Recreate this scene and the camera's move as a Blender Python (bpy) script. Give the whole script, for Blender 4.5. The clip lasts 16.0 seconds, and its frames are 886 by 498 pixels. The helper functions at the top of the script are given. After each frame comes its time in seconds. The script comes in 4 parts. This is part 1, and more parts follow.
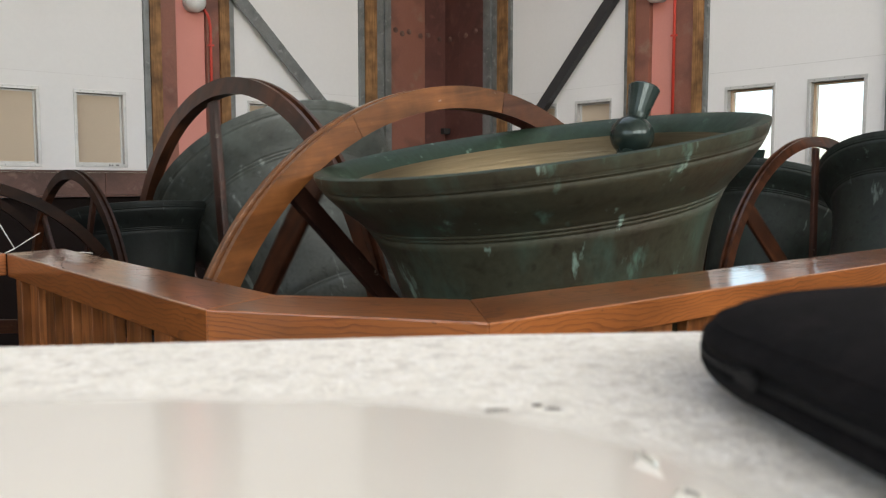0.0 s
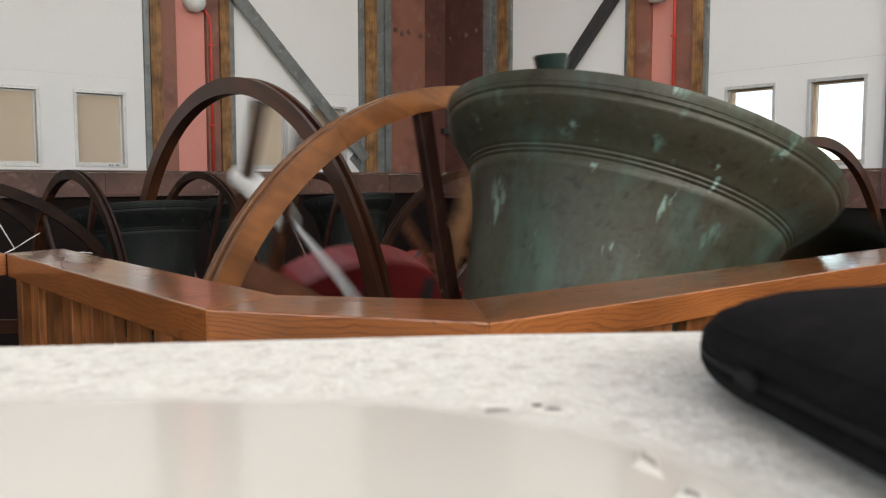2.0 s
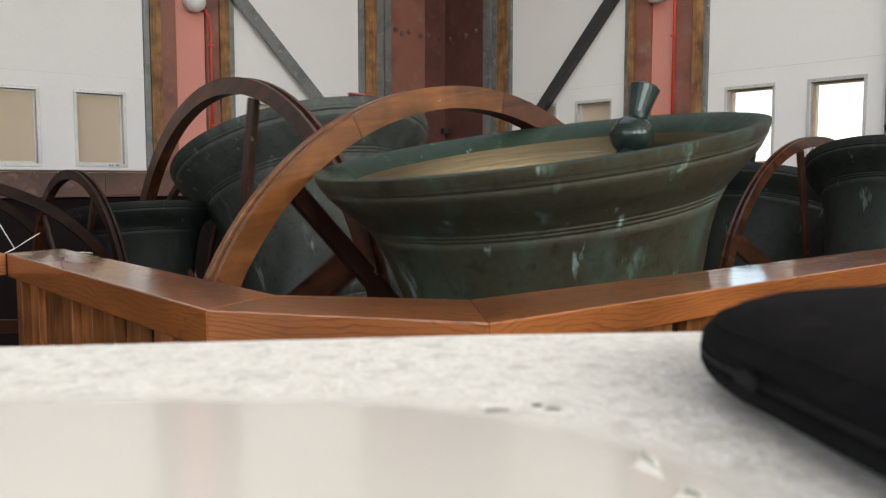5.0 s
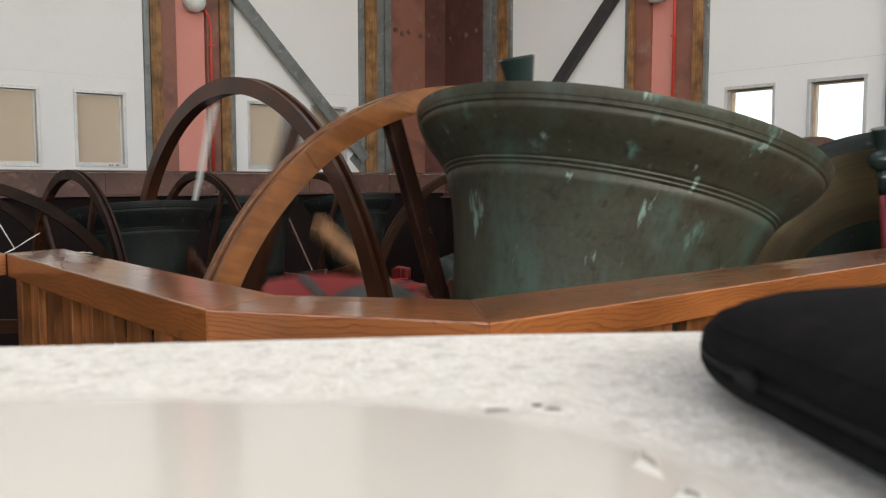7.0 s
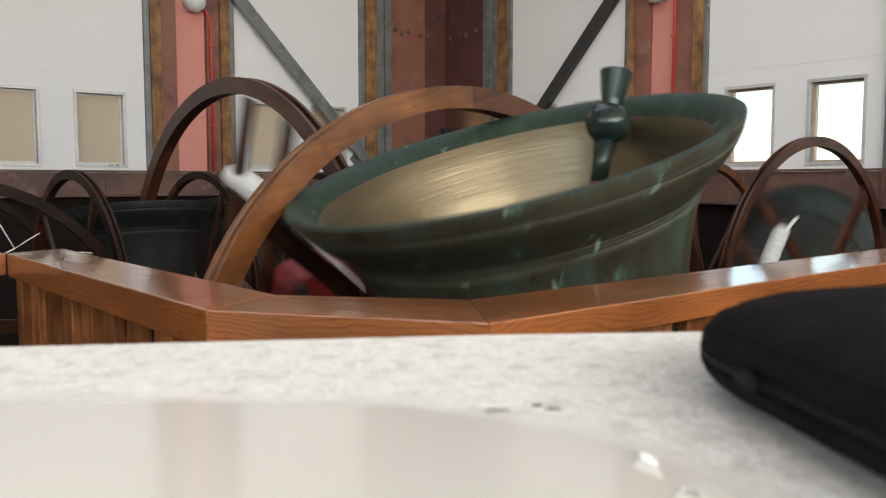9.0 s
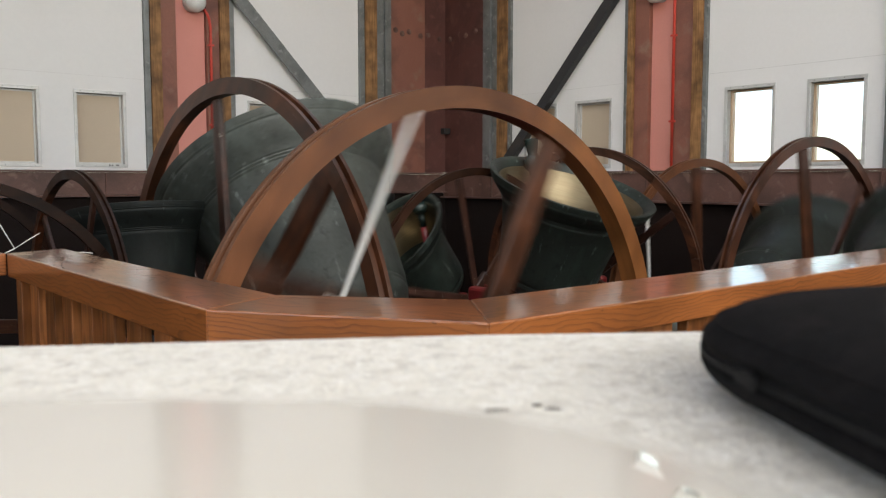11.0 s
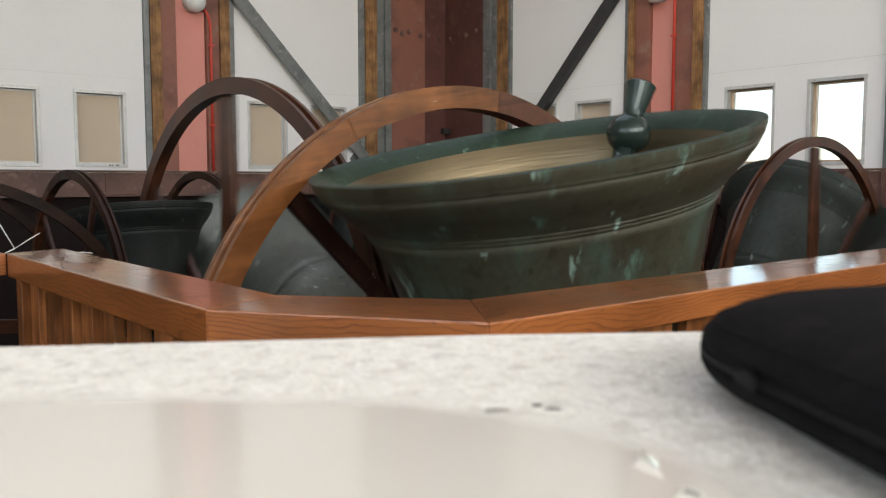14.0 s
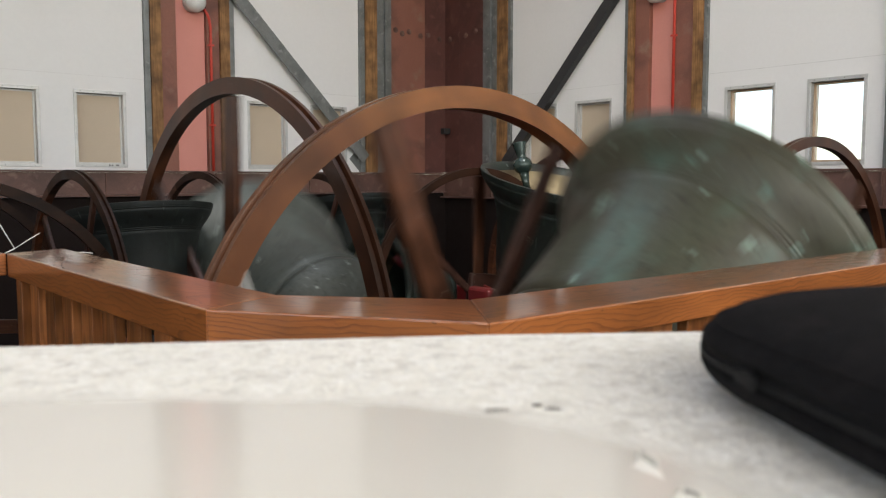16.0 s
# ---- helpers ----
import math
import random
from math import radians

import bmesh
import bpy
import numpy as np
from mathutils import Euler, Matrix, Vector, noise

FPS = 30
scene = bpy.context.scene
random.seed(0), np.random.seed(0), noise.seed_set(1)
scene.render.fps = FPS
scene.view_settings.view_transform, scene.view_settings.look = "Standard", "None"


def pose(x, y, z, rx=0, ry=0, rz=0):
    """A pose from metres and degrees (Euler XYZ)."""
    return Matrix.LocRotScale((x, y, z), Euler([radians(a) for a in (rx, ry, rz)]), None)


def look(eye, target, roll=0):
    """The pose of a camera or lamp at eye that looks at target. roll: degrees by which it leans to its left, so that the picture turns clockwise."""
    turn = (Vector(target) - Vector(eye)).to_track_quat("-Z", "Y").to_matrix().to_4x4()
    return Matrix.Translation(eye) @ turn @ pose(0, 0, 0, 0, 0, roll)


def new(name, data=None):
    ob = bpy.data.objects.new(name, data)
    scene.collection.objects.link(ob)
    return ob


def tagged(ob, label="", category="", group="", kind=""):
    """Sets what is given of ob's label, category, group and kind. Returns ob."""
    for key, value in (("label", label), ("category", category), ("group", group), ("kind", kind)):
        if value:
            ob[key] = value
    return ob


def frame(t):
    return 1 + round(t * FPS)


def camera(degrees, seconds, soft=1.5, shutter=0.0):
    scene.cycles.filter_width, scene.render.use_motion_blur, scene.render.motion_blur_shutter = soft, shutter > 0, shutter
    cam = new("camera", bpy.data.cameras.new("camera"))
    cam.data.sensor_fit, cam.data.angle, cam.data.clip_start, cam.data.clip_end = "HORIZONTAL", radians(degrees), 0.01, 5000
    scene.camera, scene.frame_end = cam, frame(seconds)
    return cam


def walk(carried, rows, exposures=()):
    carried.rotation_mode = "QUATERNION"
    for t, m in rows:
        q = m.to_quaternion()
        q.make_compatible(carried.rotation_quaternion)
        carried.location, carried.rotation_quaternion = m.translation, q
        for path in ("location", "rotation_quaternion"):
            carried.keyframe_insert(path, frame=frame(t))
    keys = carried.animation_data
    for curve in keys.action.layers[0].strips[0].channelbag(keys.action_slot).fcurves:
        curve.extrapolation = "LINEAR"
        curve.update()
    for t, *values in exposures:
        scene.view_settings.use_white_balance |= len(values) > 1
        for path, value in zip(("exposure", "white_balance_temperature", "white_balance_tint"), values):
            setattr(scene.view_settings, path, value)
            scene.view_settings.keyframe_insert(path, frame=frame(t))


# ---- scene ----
EYE = 1.2                                   # height of the lens over the gallery floor
cam = camera(56.47, 16.0, soft=1.2, shutter=0.6)
cam.data.dof.use_dof = True                 # a small lens set to the bells: the ledge before it is soft
cam.data.dof.focus_distance, cam.data.dof.aperture_fstop = 3.2, 15.0
walk(cam, [(0.0, pose(0, 0, EYE, 90 - 4.738, 0, 0)), (16.0, pose(0, 0, EYE, 90 - 4.738, 0, 0))])

# the room's own axes: U runs along one wall, V along the other, both level
PHI = radians(50)
U = Vector((math.cos(PHI), -math.sin(PHI), 0))
V = Vector((math.sin(PHI), math.cos(PHI), 0))
UP = Vector((0, 0, 1))
CORNER = Vector((0.029, 10.5, 0))
SPAN, TOP, PIT = 13.0, 5.2, -1.2


def axes(origin, x, y):
    m = Matrix((x, y, UP)).transposed().to_4x4()
    m.translation = origin
    return m


WALL_L = axes(CORNER, -V, U)                # x: distance from the corner, y: into the room
WALL_R = axes(CORNER, -U, -V)               # x: minus the distance from the corner, y: into the room

# ---- world, light, exposure ----
world = bpy.data.worlds.new("sky")
scene.world = world
world.use_nodes = True
wn = world.node_tree.nodes
sky = wn.new("ShaderNodeTexSky")
sky.sky_type, sky.sun_disc = "NISHITA", False
sky.sun_elevation, sky.sun_rotation = radians(48), radians(200)
wn["Background"].inputs["Strength"].default_value = 0.15
world.node_tree.links.new(sky.outputs[0], wn["Background"].inputs[0])
scene.view_settings.exposure = 1.13


def sun_lamp():
    d = bpy.data.lights.new("sun", "SUN")
    d.energy, d.angle, d.color = 1.0, radians(12), (1.0, 0.96, 0.9)
    ob = new("sun", d)
    ob.matrix_world = look((0, 0, 30), (-6, 14, 0))


sun_lamp()


def fill_light(m, w, h, power):
    """An added area lamp that stands for daylight through an unseen opening."""
    d = bpy.data.lights.new("fill_light", "AREA")
    d.shape, d.size, d.size_y, d.energy, d.color = "RECTANGLE", w, h, power, (1.0, 0.935, 0.83)
    ob = new("fill_light", d)
    ob.matrix_world = m


# ---- materials ----
def mat(name, base, rough=0.6, metal=0.0, spots=(), scale=8.0, bump=0.1, stretch=(1, 1, 1), detail=6.0, fine=90.0, coat=0.0, spec=0.5, rand=0.06, grain_w=0.12):
    """A surface of one base colour with blotches of other colours, fine grain and relief."""
    m = bpy.data.materials.new(name)
    m.use_nodes = True
    nt = m.node_tree
    n, l = nt.nodes, nt.links
    b = n["Principled BSDF"]
    tc = n.new("ShaderNodeTexCoord")
    mp = n.new("ShaderNodeMapping")
    mp.inputs["Scale"].default_value = stretch
    l.new(tc.outputs["Object"], mp.inputs[0])
    info = n.new("ShaderNodeObjectInfo")
    add = n.new("ShaderNodeVectorMath")
    add.operation = "MULTIPLY_ADD"
    l.new(info.outputs["Random"], add.inputs[0])
    add.inputs[1].default_value = (13, 7, 19)
    l.new(mp.outputs[0], add.inputs[2])
    last = None
    for k, (c, lo, hi, sc) in enumerate(spots):
        tex = n.new("ShaderNodeTexNoise")
        tex.inputs["Scale"].default_value = sc
        tex.inputs["Detail"].default_value = detail
        tex.inputs["Distortion"].default_value = 0.4
        l.new(add.outputs[0], tex.inputs["Vector"])
        r = n.new("ShaderNodeMapRange")
        r.inputs["From Min"].default_value, r.inputs["From Max"].default_value = lo, hi
        l.new(tex.outputs[0], r.inputs[0])
        mx = n.new("ShaderNodeMix")
        mx.data_type = "RGBA"
        l.new(r.outputs[0], mx.inputs[0])
        if last:
            l.new(last, mx.inputs[6])
        else:
            mx.inputs[6].default_value = (*base, 1)
        mx.inputs[7].default_value = (*c, 1)
        last = mx.outputs[2]
    grain = n.new("ShaderNodeTexNoise")
    grain.inputs["Scale"].default_value = fine
    grain.inputs["Detail"].default_value = 4
    l.new(add.outputs[0], grain.inputs["Vector"])
    hsv = n.new("ShaderNodeHueSaturation")
    val = n.new("ShaderNodeMapRange")
    val.inputs["From Min"].default_value, val.inputs["From Max"].default_value = 0.25, 0.75
    val.inputs["To Min"].default_value, val.inputs["To Max"].default_value = 1 - grain_w, 1 + grain_w
    l.new(grain.outputs[0], val.inputs[0])
    rv = n.new("ShaderNodeMapRange")
    rv.inputs["To Min"].default_value, rv.inputs["To Max"].default_value = 1 - rand, 1 + rand
    l.new(info.outputs["Random"], rv.inputs[0])
    mul = n.new("ShaderNodeMath")
    mul.operation = "MULTIPLY"
    l.new(val.outputs[0], mul.inputs[0])
    l.new(rv.outputs[0], mul.inputs[1])
    l.new(mul.outputs[0], hsv.inputs["Value"])
    if last:
        l.new(last, hsv.inputs["Color"])
    else:
        hsv.inputs["Color"].default_value = (*base, 1)
    l.new(hsv.outputs[0], b.inputs["Base Color"])
    rr = n.new("ShaderNodeMapRange")
    rr.inputs["To Min"].default_value, rr.inputs["To Max"].default_value = max(rough - 0.12, 0.02), min(rough + 0.12, 1)
    tex = n.new("ShaderNodeTexNoise")
    tex.inputs["Scale"].default_value = scale
    tex.inputs["Detail"].default_value = 5
    l.new(add.outputs[0], tex.inputs["Vector"])
    l.new(tex.outputs[0], rr.inputs[0])
    l.new(rr.outputs[0], b.inputs["Roughness"])
    b.inputs["Metallic"].default_value = metal
    b.inputs["Coat Weight"].default_value = coat
    b.inputs["Coat Roughness"].default_value = 0.08
    b.inputs["Specular IOR Level"].default_value = spec
    bp = n.new("ShaderNodeBump")
    bp.inputs["Strength"].default_value, bp.inputs["Distance"].default_value = bump, 0.01
    mixh = n.new("ShaderNodeMath")
    mixh.operation = "ADD"
    l.new(tex.outputs[0], mixh.inputs[0])
    l.new(grain.outputs[0], mixh.inputs[1])
    l.new(mixh.outputs[0], bp.inputs["Height"])
    l.new(bp.outputs[0], b.inputs["Normal"])
    return m


def wood(name, light, dark, rough=0.45, axis=0, rings=18.0, coat=0.0, rand=0.15, noise_w=0.35, scuff=0.0, spec=0.3):
    """Timber with growth rings drawn out along one axis and fine pores."""
    m = bpy.data.materials.new(name)
    m.use_nodes = True
    n, l = m.node_tree.nodes, m.node_tree.links
    b = n["Principled BSDF"]
    tc = n.new("ShaderNodeTexCoord")
    info = n.new("ShaderNodeObjectInfo")
    add = n.new("ShaderNodeVectorMath")
    add.operation = "MULTIPLY_ADD"
    l.new(info.outputs["Random"], add.inputs[0])
    add.inputs[1].default_value = (3, 5, 7)
    l.new(tc.outputs["Object"], add.inputs[2])
    mp = n.new("ShaderNodeMapping")
    sc = [1.0, 1.0, 1.0]
    sc[axis] = 0.07
    mp.inputs["Scale"].default_value = sc
    l.new(add.outputs[0], mp.inputs[0])
    ns = n.new("ShaderNodeTexNoise")
    ns.inputs["Scale"].default_value, ns.inputs["Detail"].default_value = rings, 3
    ns.inputs["Distortion"].default_value = 0.6
    l.new(mp.outputs[0], ns.inputs["Vector"])
    wv = n.new("ShaderNodeMath")
    wv.operation = "MULTIPLY"
    wv.inputs[1].default_value = 26
    l.new(ns.outputs[0], wv.inputs[0])
    sn = n.new("ShaderNodeMath")
    sn.operation = "SINE"
    l.new(wv.outputs[0], sn.inputs[0])
    pores = n.new("ShaderNodeTexNoise")
    pores.inputs["Scale"].default_value, pores.inputs["Detail"].default_value = 160, 4
    l.new(mp.outputs[0], pores.inputs["Vector"])
    big = n.new("ShaderNodeTexNoise")
    big.inputs["Scale"].default_value, big.inputs["Detail"].default_value = 7, 6
    l.new(add.outputs[0], big.inputs["Vector"])
    mr = n.new("ShaderNodeMapRange")
    mr.inputs["From Min"].default_value, mr.inputs["From Max"].default_value = -1.3, 1.3
    l.new(sn.outputs[0], mr.inputs[0])
    mixf = n.new("ShaderNodeMix")
    mixf.inputs[0].default_value = noise_w
    l.new(mr.outputs[0], mixf.inputs[2])
    l.new(pores.outputs[0], mixf.inputs[3])
    mx = n.new("ShaderNodeMix")
    mx.data_type = "RGBA"
    l.new(mixf.outputs[0], mx.inputs[0])
    mx.inputs[6].default_value, mx.inputs[7].default_value = (*dark, 1), (*light, 1)
    hsv = n.new("ShaderNodeHueSaturation")
    vr = n.new("ShaderNodeMapRange")
    vr.inputs["To Min"].default_value, vr.inputs["To Max"].default_value = 1 - rand, 1 + rand
    l.new(info.outputs["Random"], vr.inputs[0])
    v2 = n.new("ShaderNodeMapRange")
    v2.inputs["From Min"].default_value, v2.inputs["From Max"].default_value = 0.3, 0.7
    v2.inputs["To Min"].default_value, v2.inputs["To Max"].default_value = 0.5, 1.4
    l.new(big.outputs[0], v2.inputs[0])
    mu = n.new("ShaderNodeMath")
    mu.operation = "MULTIPLY"
    l.new(vr.outputs[0], mu.inputs[0])
    l.new(v2.outputs[0], mu.inputs[1])
    l.new(mu.outputs[0], hsv.inputs["Value"])
    l.new(mx.outputs[2], hsv.inputs["Color"])
    col = hsv.outputs[0]
    if scuff:
        chips = n.new("ShaderNodeTexNoise")
        chips.inputs["Scale"].default_value, chips.inputs["Detail"].default_value = 34, 5
        chips.inputs["Roughness"].default_value = 0.65
        l.new(add.outputs[0], chips.inputs["Vector"])
        cr = n.new("ShaderNodeMapRange")
        cr.inputs["From Min"].default_value, cr.inputs["From Max"].default_value = 0.675, 0.71
        cr.inputs["To Max"].default_value = scuff
        l.new(chips.outputs[0], cr.inputs[0])
        cm = n.new("ShaderNodeMix")
        cm.data_type = "RGBA"
        l.new(cr.outputs[0], cm.inputs[0])
        l.new(col, cm.inputs[6])
        cm.inputs[7].default_value = (0.6, 0.56, 0.48, 1)
        col = cm.outputs[2]
    l.new(col, b.inputs["Base Color"])
    rr = n.new("ShaderNodeMapRange")
    rr.inputs["To Min"].default_value, rr.inputs["To Max"].default_value = max(0.05, rough - 0.15), rough + 0.15
    l.new(big.outputs[0], rr.inputs[0])
    l.new(rr.outputs[0], b.inputs["Roughness"])
    b.inputs["Coat Weight"].default_value = coat
    b.inputs["Specular IOR Level"].default_value = spec
    b.inputs["Coat Roughness"].default_value = 0.12
    bp = n.new("ShaderNodeBump")
    bp.inputs["Strength"].default_value, bp.inputs["Distance"].default_value = 0.12, 0.004
    l.new(mixf.outputs[0], bp.inputs["Height"])
    l.new(bp.outputs[0], b.inputs["Normal"])
    return m


def pine(name, early, late):
    """Flat-sawn varnished pine along x: pale early wood that darkens to a crisp late-wood line in every ring, knots and dents."""
    m = bpy.data.materials.new(name)
    m.use_nodes = True
    n, l = m.node_tree.nodes, m.node_tree.links
    b = n["Principled BSDF"]

    def node(kind, **values):
        q = n.new(kind)
        for key, v in values.items():
            q.inputs[key].default_value = v
        return q

    def calc(op, x, y):
        q = n.new("ShaderNodeMath")
        q.operation = op
        for i, v in enumerate((x, y)):
            if isinstance(v, (int, float)):
                q.inputs[i].default_value = v
            else:
                l.new(v, q.inputs[i])
        return q.outputs[0]

    tc, info = n.new("ShaderNodeTexCoord"), n.new("ShaderNodeObjectInfo")
    add = n.new("ShaderNodeVectorMath")
    add.operation = "MULTIPLY_ADD"
    l.new(info.outputs["Random"], add.inputs[0])
    add.inputs[1].default_value = (9, 0.02, 0.02)
    l.new(tc.outputs["Object"], add.inputs[2])

    def noise(stretch, scale, detail=3.0, rough=0.5):
        mp = node("ShaderNodeMapping", Scale=(stretch, 1, 1))
        l.new(add.outputs[0], mp.inputs[0])
        q = node("ShaderNodeTexNoise", Scale=scale, Detail=detail, Roughness=rough)
        l.new(mp.outputs[0], q.inputs["Vector"])
        return q.outputs[0]

    xyz = n.new("ShaderNodeSeparateXYZ")
    l.new(add.outputs[0], xyz.inputs[0])
    y = calc("ADD", xyz.outputs[1], -0.05)
    z = calc("ADD", xyz.outputs[2], -0.925)
    r = calc("SQRT", calc("ADD", calc("MULTIPLY", y, y), calc("MULTIPLY", calc("MULTIPLY", z, z), 2.2)), 0)
    bend = calc("ADD", calc("MULTIPLY", noise(0.30, 10.0, 2.0), 0.13), calc("MULTIPLY", noise(0.6, 34.0, 2.0), 0.018))
    ring = calc("FRACT", calc("MULTIPLY", calc("ADD", r, bend), 80.0), 0)
    line = node("ShaderNodeMapRange", **{"From Min": 0.30, "From Max": 0.93})
    l.new(calc("MULTIPLY", ring, calc("ADD", ring, 0.0)), line.inputs[0])
    pores = noise(0.03, 420.0, 3.0)
    fac = calc("ADD", calc("MULTIPLY", calc("MULTIPLY", line.outputs[0], 0.95), noise(0.4, 22.0, 3.0)), calc("MULTIPLY", pores, 0.45))
    mx = n.new("ShaderNodeMix")
    mx.data_type = "RGBA"
    l.new(fac, mx.inputs[0])
    mx.inputs[6].default_value, mx.inputs[7].default_value = (*early, 1), (*late, 1)
    tone = node("ShaderNodeMapRange", **{"From Min": 0.3, "From Max": 0.7, "To Min": 0.6, "To Max": 1.25})
    l.new(noise(0.35, 8.0, 5.0, 0.6), tone.inputs[0])
    hsv = n.new("ShaderNodeHueSaturation")
    l.new(tone.outputs[0], hsv.inputs["Value"])
    l.new(mx.outputs[2], hsv.inputs["Color"])
    chip = node("ShaderNodeMapRange", **{"From Min": 0.70, "From Max": 0.73, "To Max": 0.55})
    l.new(noise(0.5, 46.0, 4.0, 0.65), chip.inputs[0])
    wear = n.new("ShaderNodeMix")
    wear.data_type = "RGBA"
    l.new(chip.outputs[0], wear.inputs[0])
    l.new(hsv.outputs[0], wear.inputs[6])
    wear.inputs[7].default_value = (0.07, 0.022, 0.008, 1)
    l.new(wear.outputs[2], b.inputs["Base Color"])
    b.inputs["Roughness"].default_value = 0.32
    b.inputs["Specular IOR Level"].default_value = 0.4
    b.inputs["Coat Weight"].default_value, b.inputs["Coat Roughness"].default_value = 0.9, 0.05
    bp = node("ShaderNodeBump", Strength=0.22, Distance=0.002)
    l.new(calc("ADD", calc("MULTIPLY", fac, -0.5), calc("MULTIPLY", noise(0.4, 30.0, 3.0), 1.2)), bp.inputs["Height"])
    l.new(bp.outputs[0], b.inputs["Normal"])
    l.new(bp.outputs[0], b.inputs["Coat Normal"])
    return m


M_WHITE = mat("white_wall_paint", (0.80, 0.79, 0.77), 0.7, spots=[((0.765, 0.755, 0.73), 0.5, 0.8, 0.8)], scale=1.5, bump=0.01, fine=30, rand=0.0, grain_w=0.012)
M_PINK = mat("pink_panel_paint", (0.70, 0.29, 0.235), 0.65, spots=[((0.64, 0.26, 0.21), 0.45, 0.75, 1.2)], bump=0.02, grain_w=0.03)
# darker steel for the column's shaded faces: the shade is in the colour
M_OXIDE_SHADED = mat("red_oxide_steel_shaded", (0.115, 0.043, 0.034), 0.55, spots=[((0.075, 0.03, 0.025), 0.45, 0.7, 3.0), ((0.15, 0.066, 0.05), 0.55, 0.75, 7.0)], bump=0.12)
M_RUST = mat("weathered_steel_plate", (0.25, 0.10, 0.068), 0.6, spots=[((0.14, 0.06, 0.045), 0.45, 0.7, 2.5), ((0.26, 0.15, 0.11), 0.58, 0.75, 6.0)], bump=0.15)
M_GREY = mat("galvanised_steel", (0.20, 0.21, 0.205), 0.5, 0.35, spots=[((0.14, 0.15, 0.145), 0.45, 0.65, 6.0), ((0.28, 0.29, 0.28), 0.6, 0.7, 14.0)], bump=0.08)
M_BEAM = mat("brown_steel_beam", (0.135, 0.068, 0.052), 0.6, spots=[((0.08, 0.042, 0.033), 0.42, 0.66, 3.0), ((0.21, 0.13, 0.10), 0.58, 0.72, 9.0)], bump=0.1)
# pit wall and floor: the deep shade down there is put into these colours
M_DARK = mat("shaded_dark_panel", (0.013, 0.008, 0.007), 0.85, spots=[((0.014, 0.010, 0.009), 0.45, 0.7, 3.0)], spec=0.15)
M_CONC = mat("dark_concrete", (0.036, 0.033, 0.03), 0.85, spots=[((0.025, 0.024, 0.022), 0.45, 0.7, 2.0)], bump=0.3)
M_CEIL = mat("ceiling_paint", (0.75, 0.74, 0.72), 0.8, spots=[((0.7, 0.69, 0.67), 0.5, 0.8, 1.0)], rand=0)
M_BOARD = mat("tan_board", (0.56, 0.46, 0.34), 0.8, spots=[((0.53, 0.43, 0.32), 0.45, 0.75, 1.5)], bump=0.02, grain_w=0.02)
M_FRAME = mat("aluminium_frame", (0.58, 0.58, 0.56), 0.45, 0.3, spots=[((0.5, 0.5, 0.48), 0.5, 0.7, 8.0)], bump=0.04)
M_REVEAL = mat("tan_reveal", (0.50, 0.36, 0.24), 0.7, spots=[((0.42, 0.3, 0.2), 0.45, 0.7, 9.0)], bump=0.05)
M_JOINT = mat("joint_filler", (0.66, 0.645, 0.62), 0.8, spots=[((0.72, 0.71, 0.69), 0.45, 0.6, 5.0)], bump=0.05)
M_PIPE = mat("red_conduit", (0.55, 0.05, 0.03), 0.45, spots=[((0.45, 0.05, 0.03), 0.5, 0.7, 6.0)], bump=0.05)
M_GLOBE = mat("opal_lamp_glass", (0.7, 0.7, 0.68), 0.25, bump=0.0)
M_BLACK = mat("black_steel", (0.025, 0.025, 0.027), 0.5, spots=[((0.04, 0.035, 0.03), 0.5, 0.7, 6)], bump=0.06)
M_WROPE = mat("white_rope", (0.78, 0.78, 0.75), 0.85, spots=[((0.6, 0.6, 0.57), 0.5, 0.75, 30.0)], bump=0.6, fine=200)
M_REDP = mat("red_machine_paint", (0.17, 0.016, 0.016), 0.4, spots=[((0.11, 0.013, 0.013), 0.5, 0.72, 5.0)], bump=0.06)
M_TIMBER = wood("raw_timber_batten", (0.35, 0.185, 0.075), (0.17, 0.085, 0.033), 0.6, axis=2)
M_RAIL = pine("varnished_pine", (0.37, 0.125, 0.031), (0.13, 0.036, 0.010))
M_SLAT = wood("varnished_slat", (0.33, 0.125, 0.038), (0.12, 0.04, 0.012), 0.35, axis=2, rings=24, coat=0.3, rand=0.25)
M_FELLOE_L = wood("light_felloe", (0.26, 0.10, 0.029), (0.11, 0.038, 0.011), 0.36, axis=1, rings=16, coat=0.15, rand=0.1, scuff=0.3, noise_w=0.6)
M_FELLOE_D = wood("dark_felloe", (0.095, 0.034, 0.015), (0.018, 0.007, 0.004), 0.38, axis=1, rings=10, coat=0.2, rand=0.3, scuff=0.25, noise_w=0.4, spec=0.25)
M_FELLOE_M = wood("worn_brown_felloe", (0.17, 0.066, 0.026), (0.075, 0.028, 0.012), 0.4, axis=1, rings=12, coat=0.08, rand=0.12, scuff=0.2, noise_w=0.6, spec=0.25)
M_SPOKE = wood("dark_mahogany_spoke", (0.055, 0.023, 0.015), (0.024, 0.010, 0.007), 0.42, axis=2, rings=14, coat=0.1, rand=0.15, scuff=0.9)
M_STAY = wood("ash_stay", (0.28, 0.15, 0.075), (0.18, 0.09, 0.04), 0.5, axis=2, rings=12, rand=0.08)
M_OLDWHEEL = wood("old_dark_oak", (0.03, 0.012, 0.006), (0.012, 0.005, 0.003), 0.45, axis=1, rings=12, coat=0.0, rand=0.3, spec=0.15)


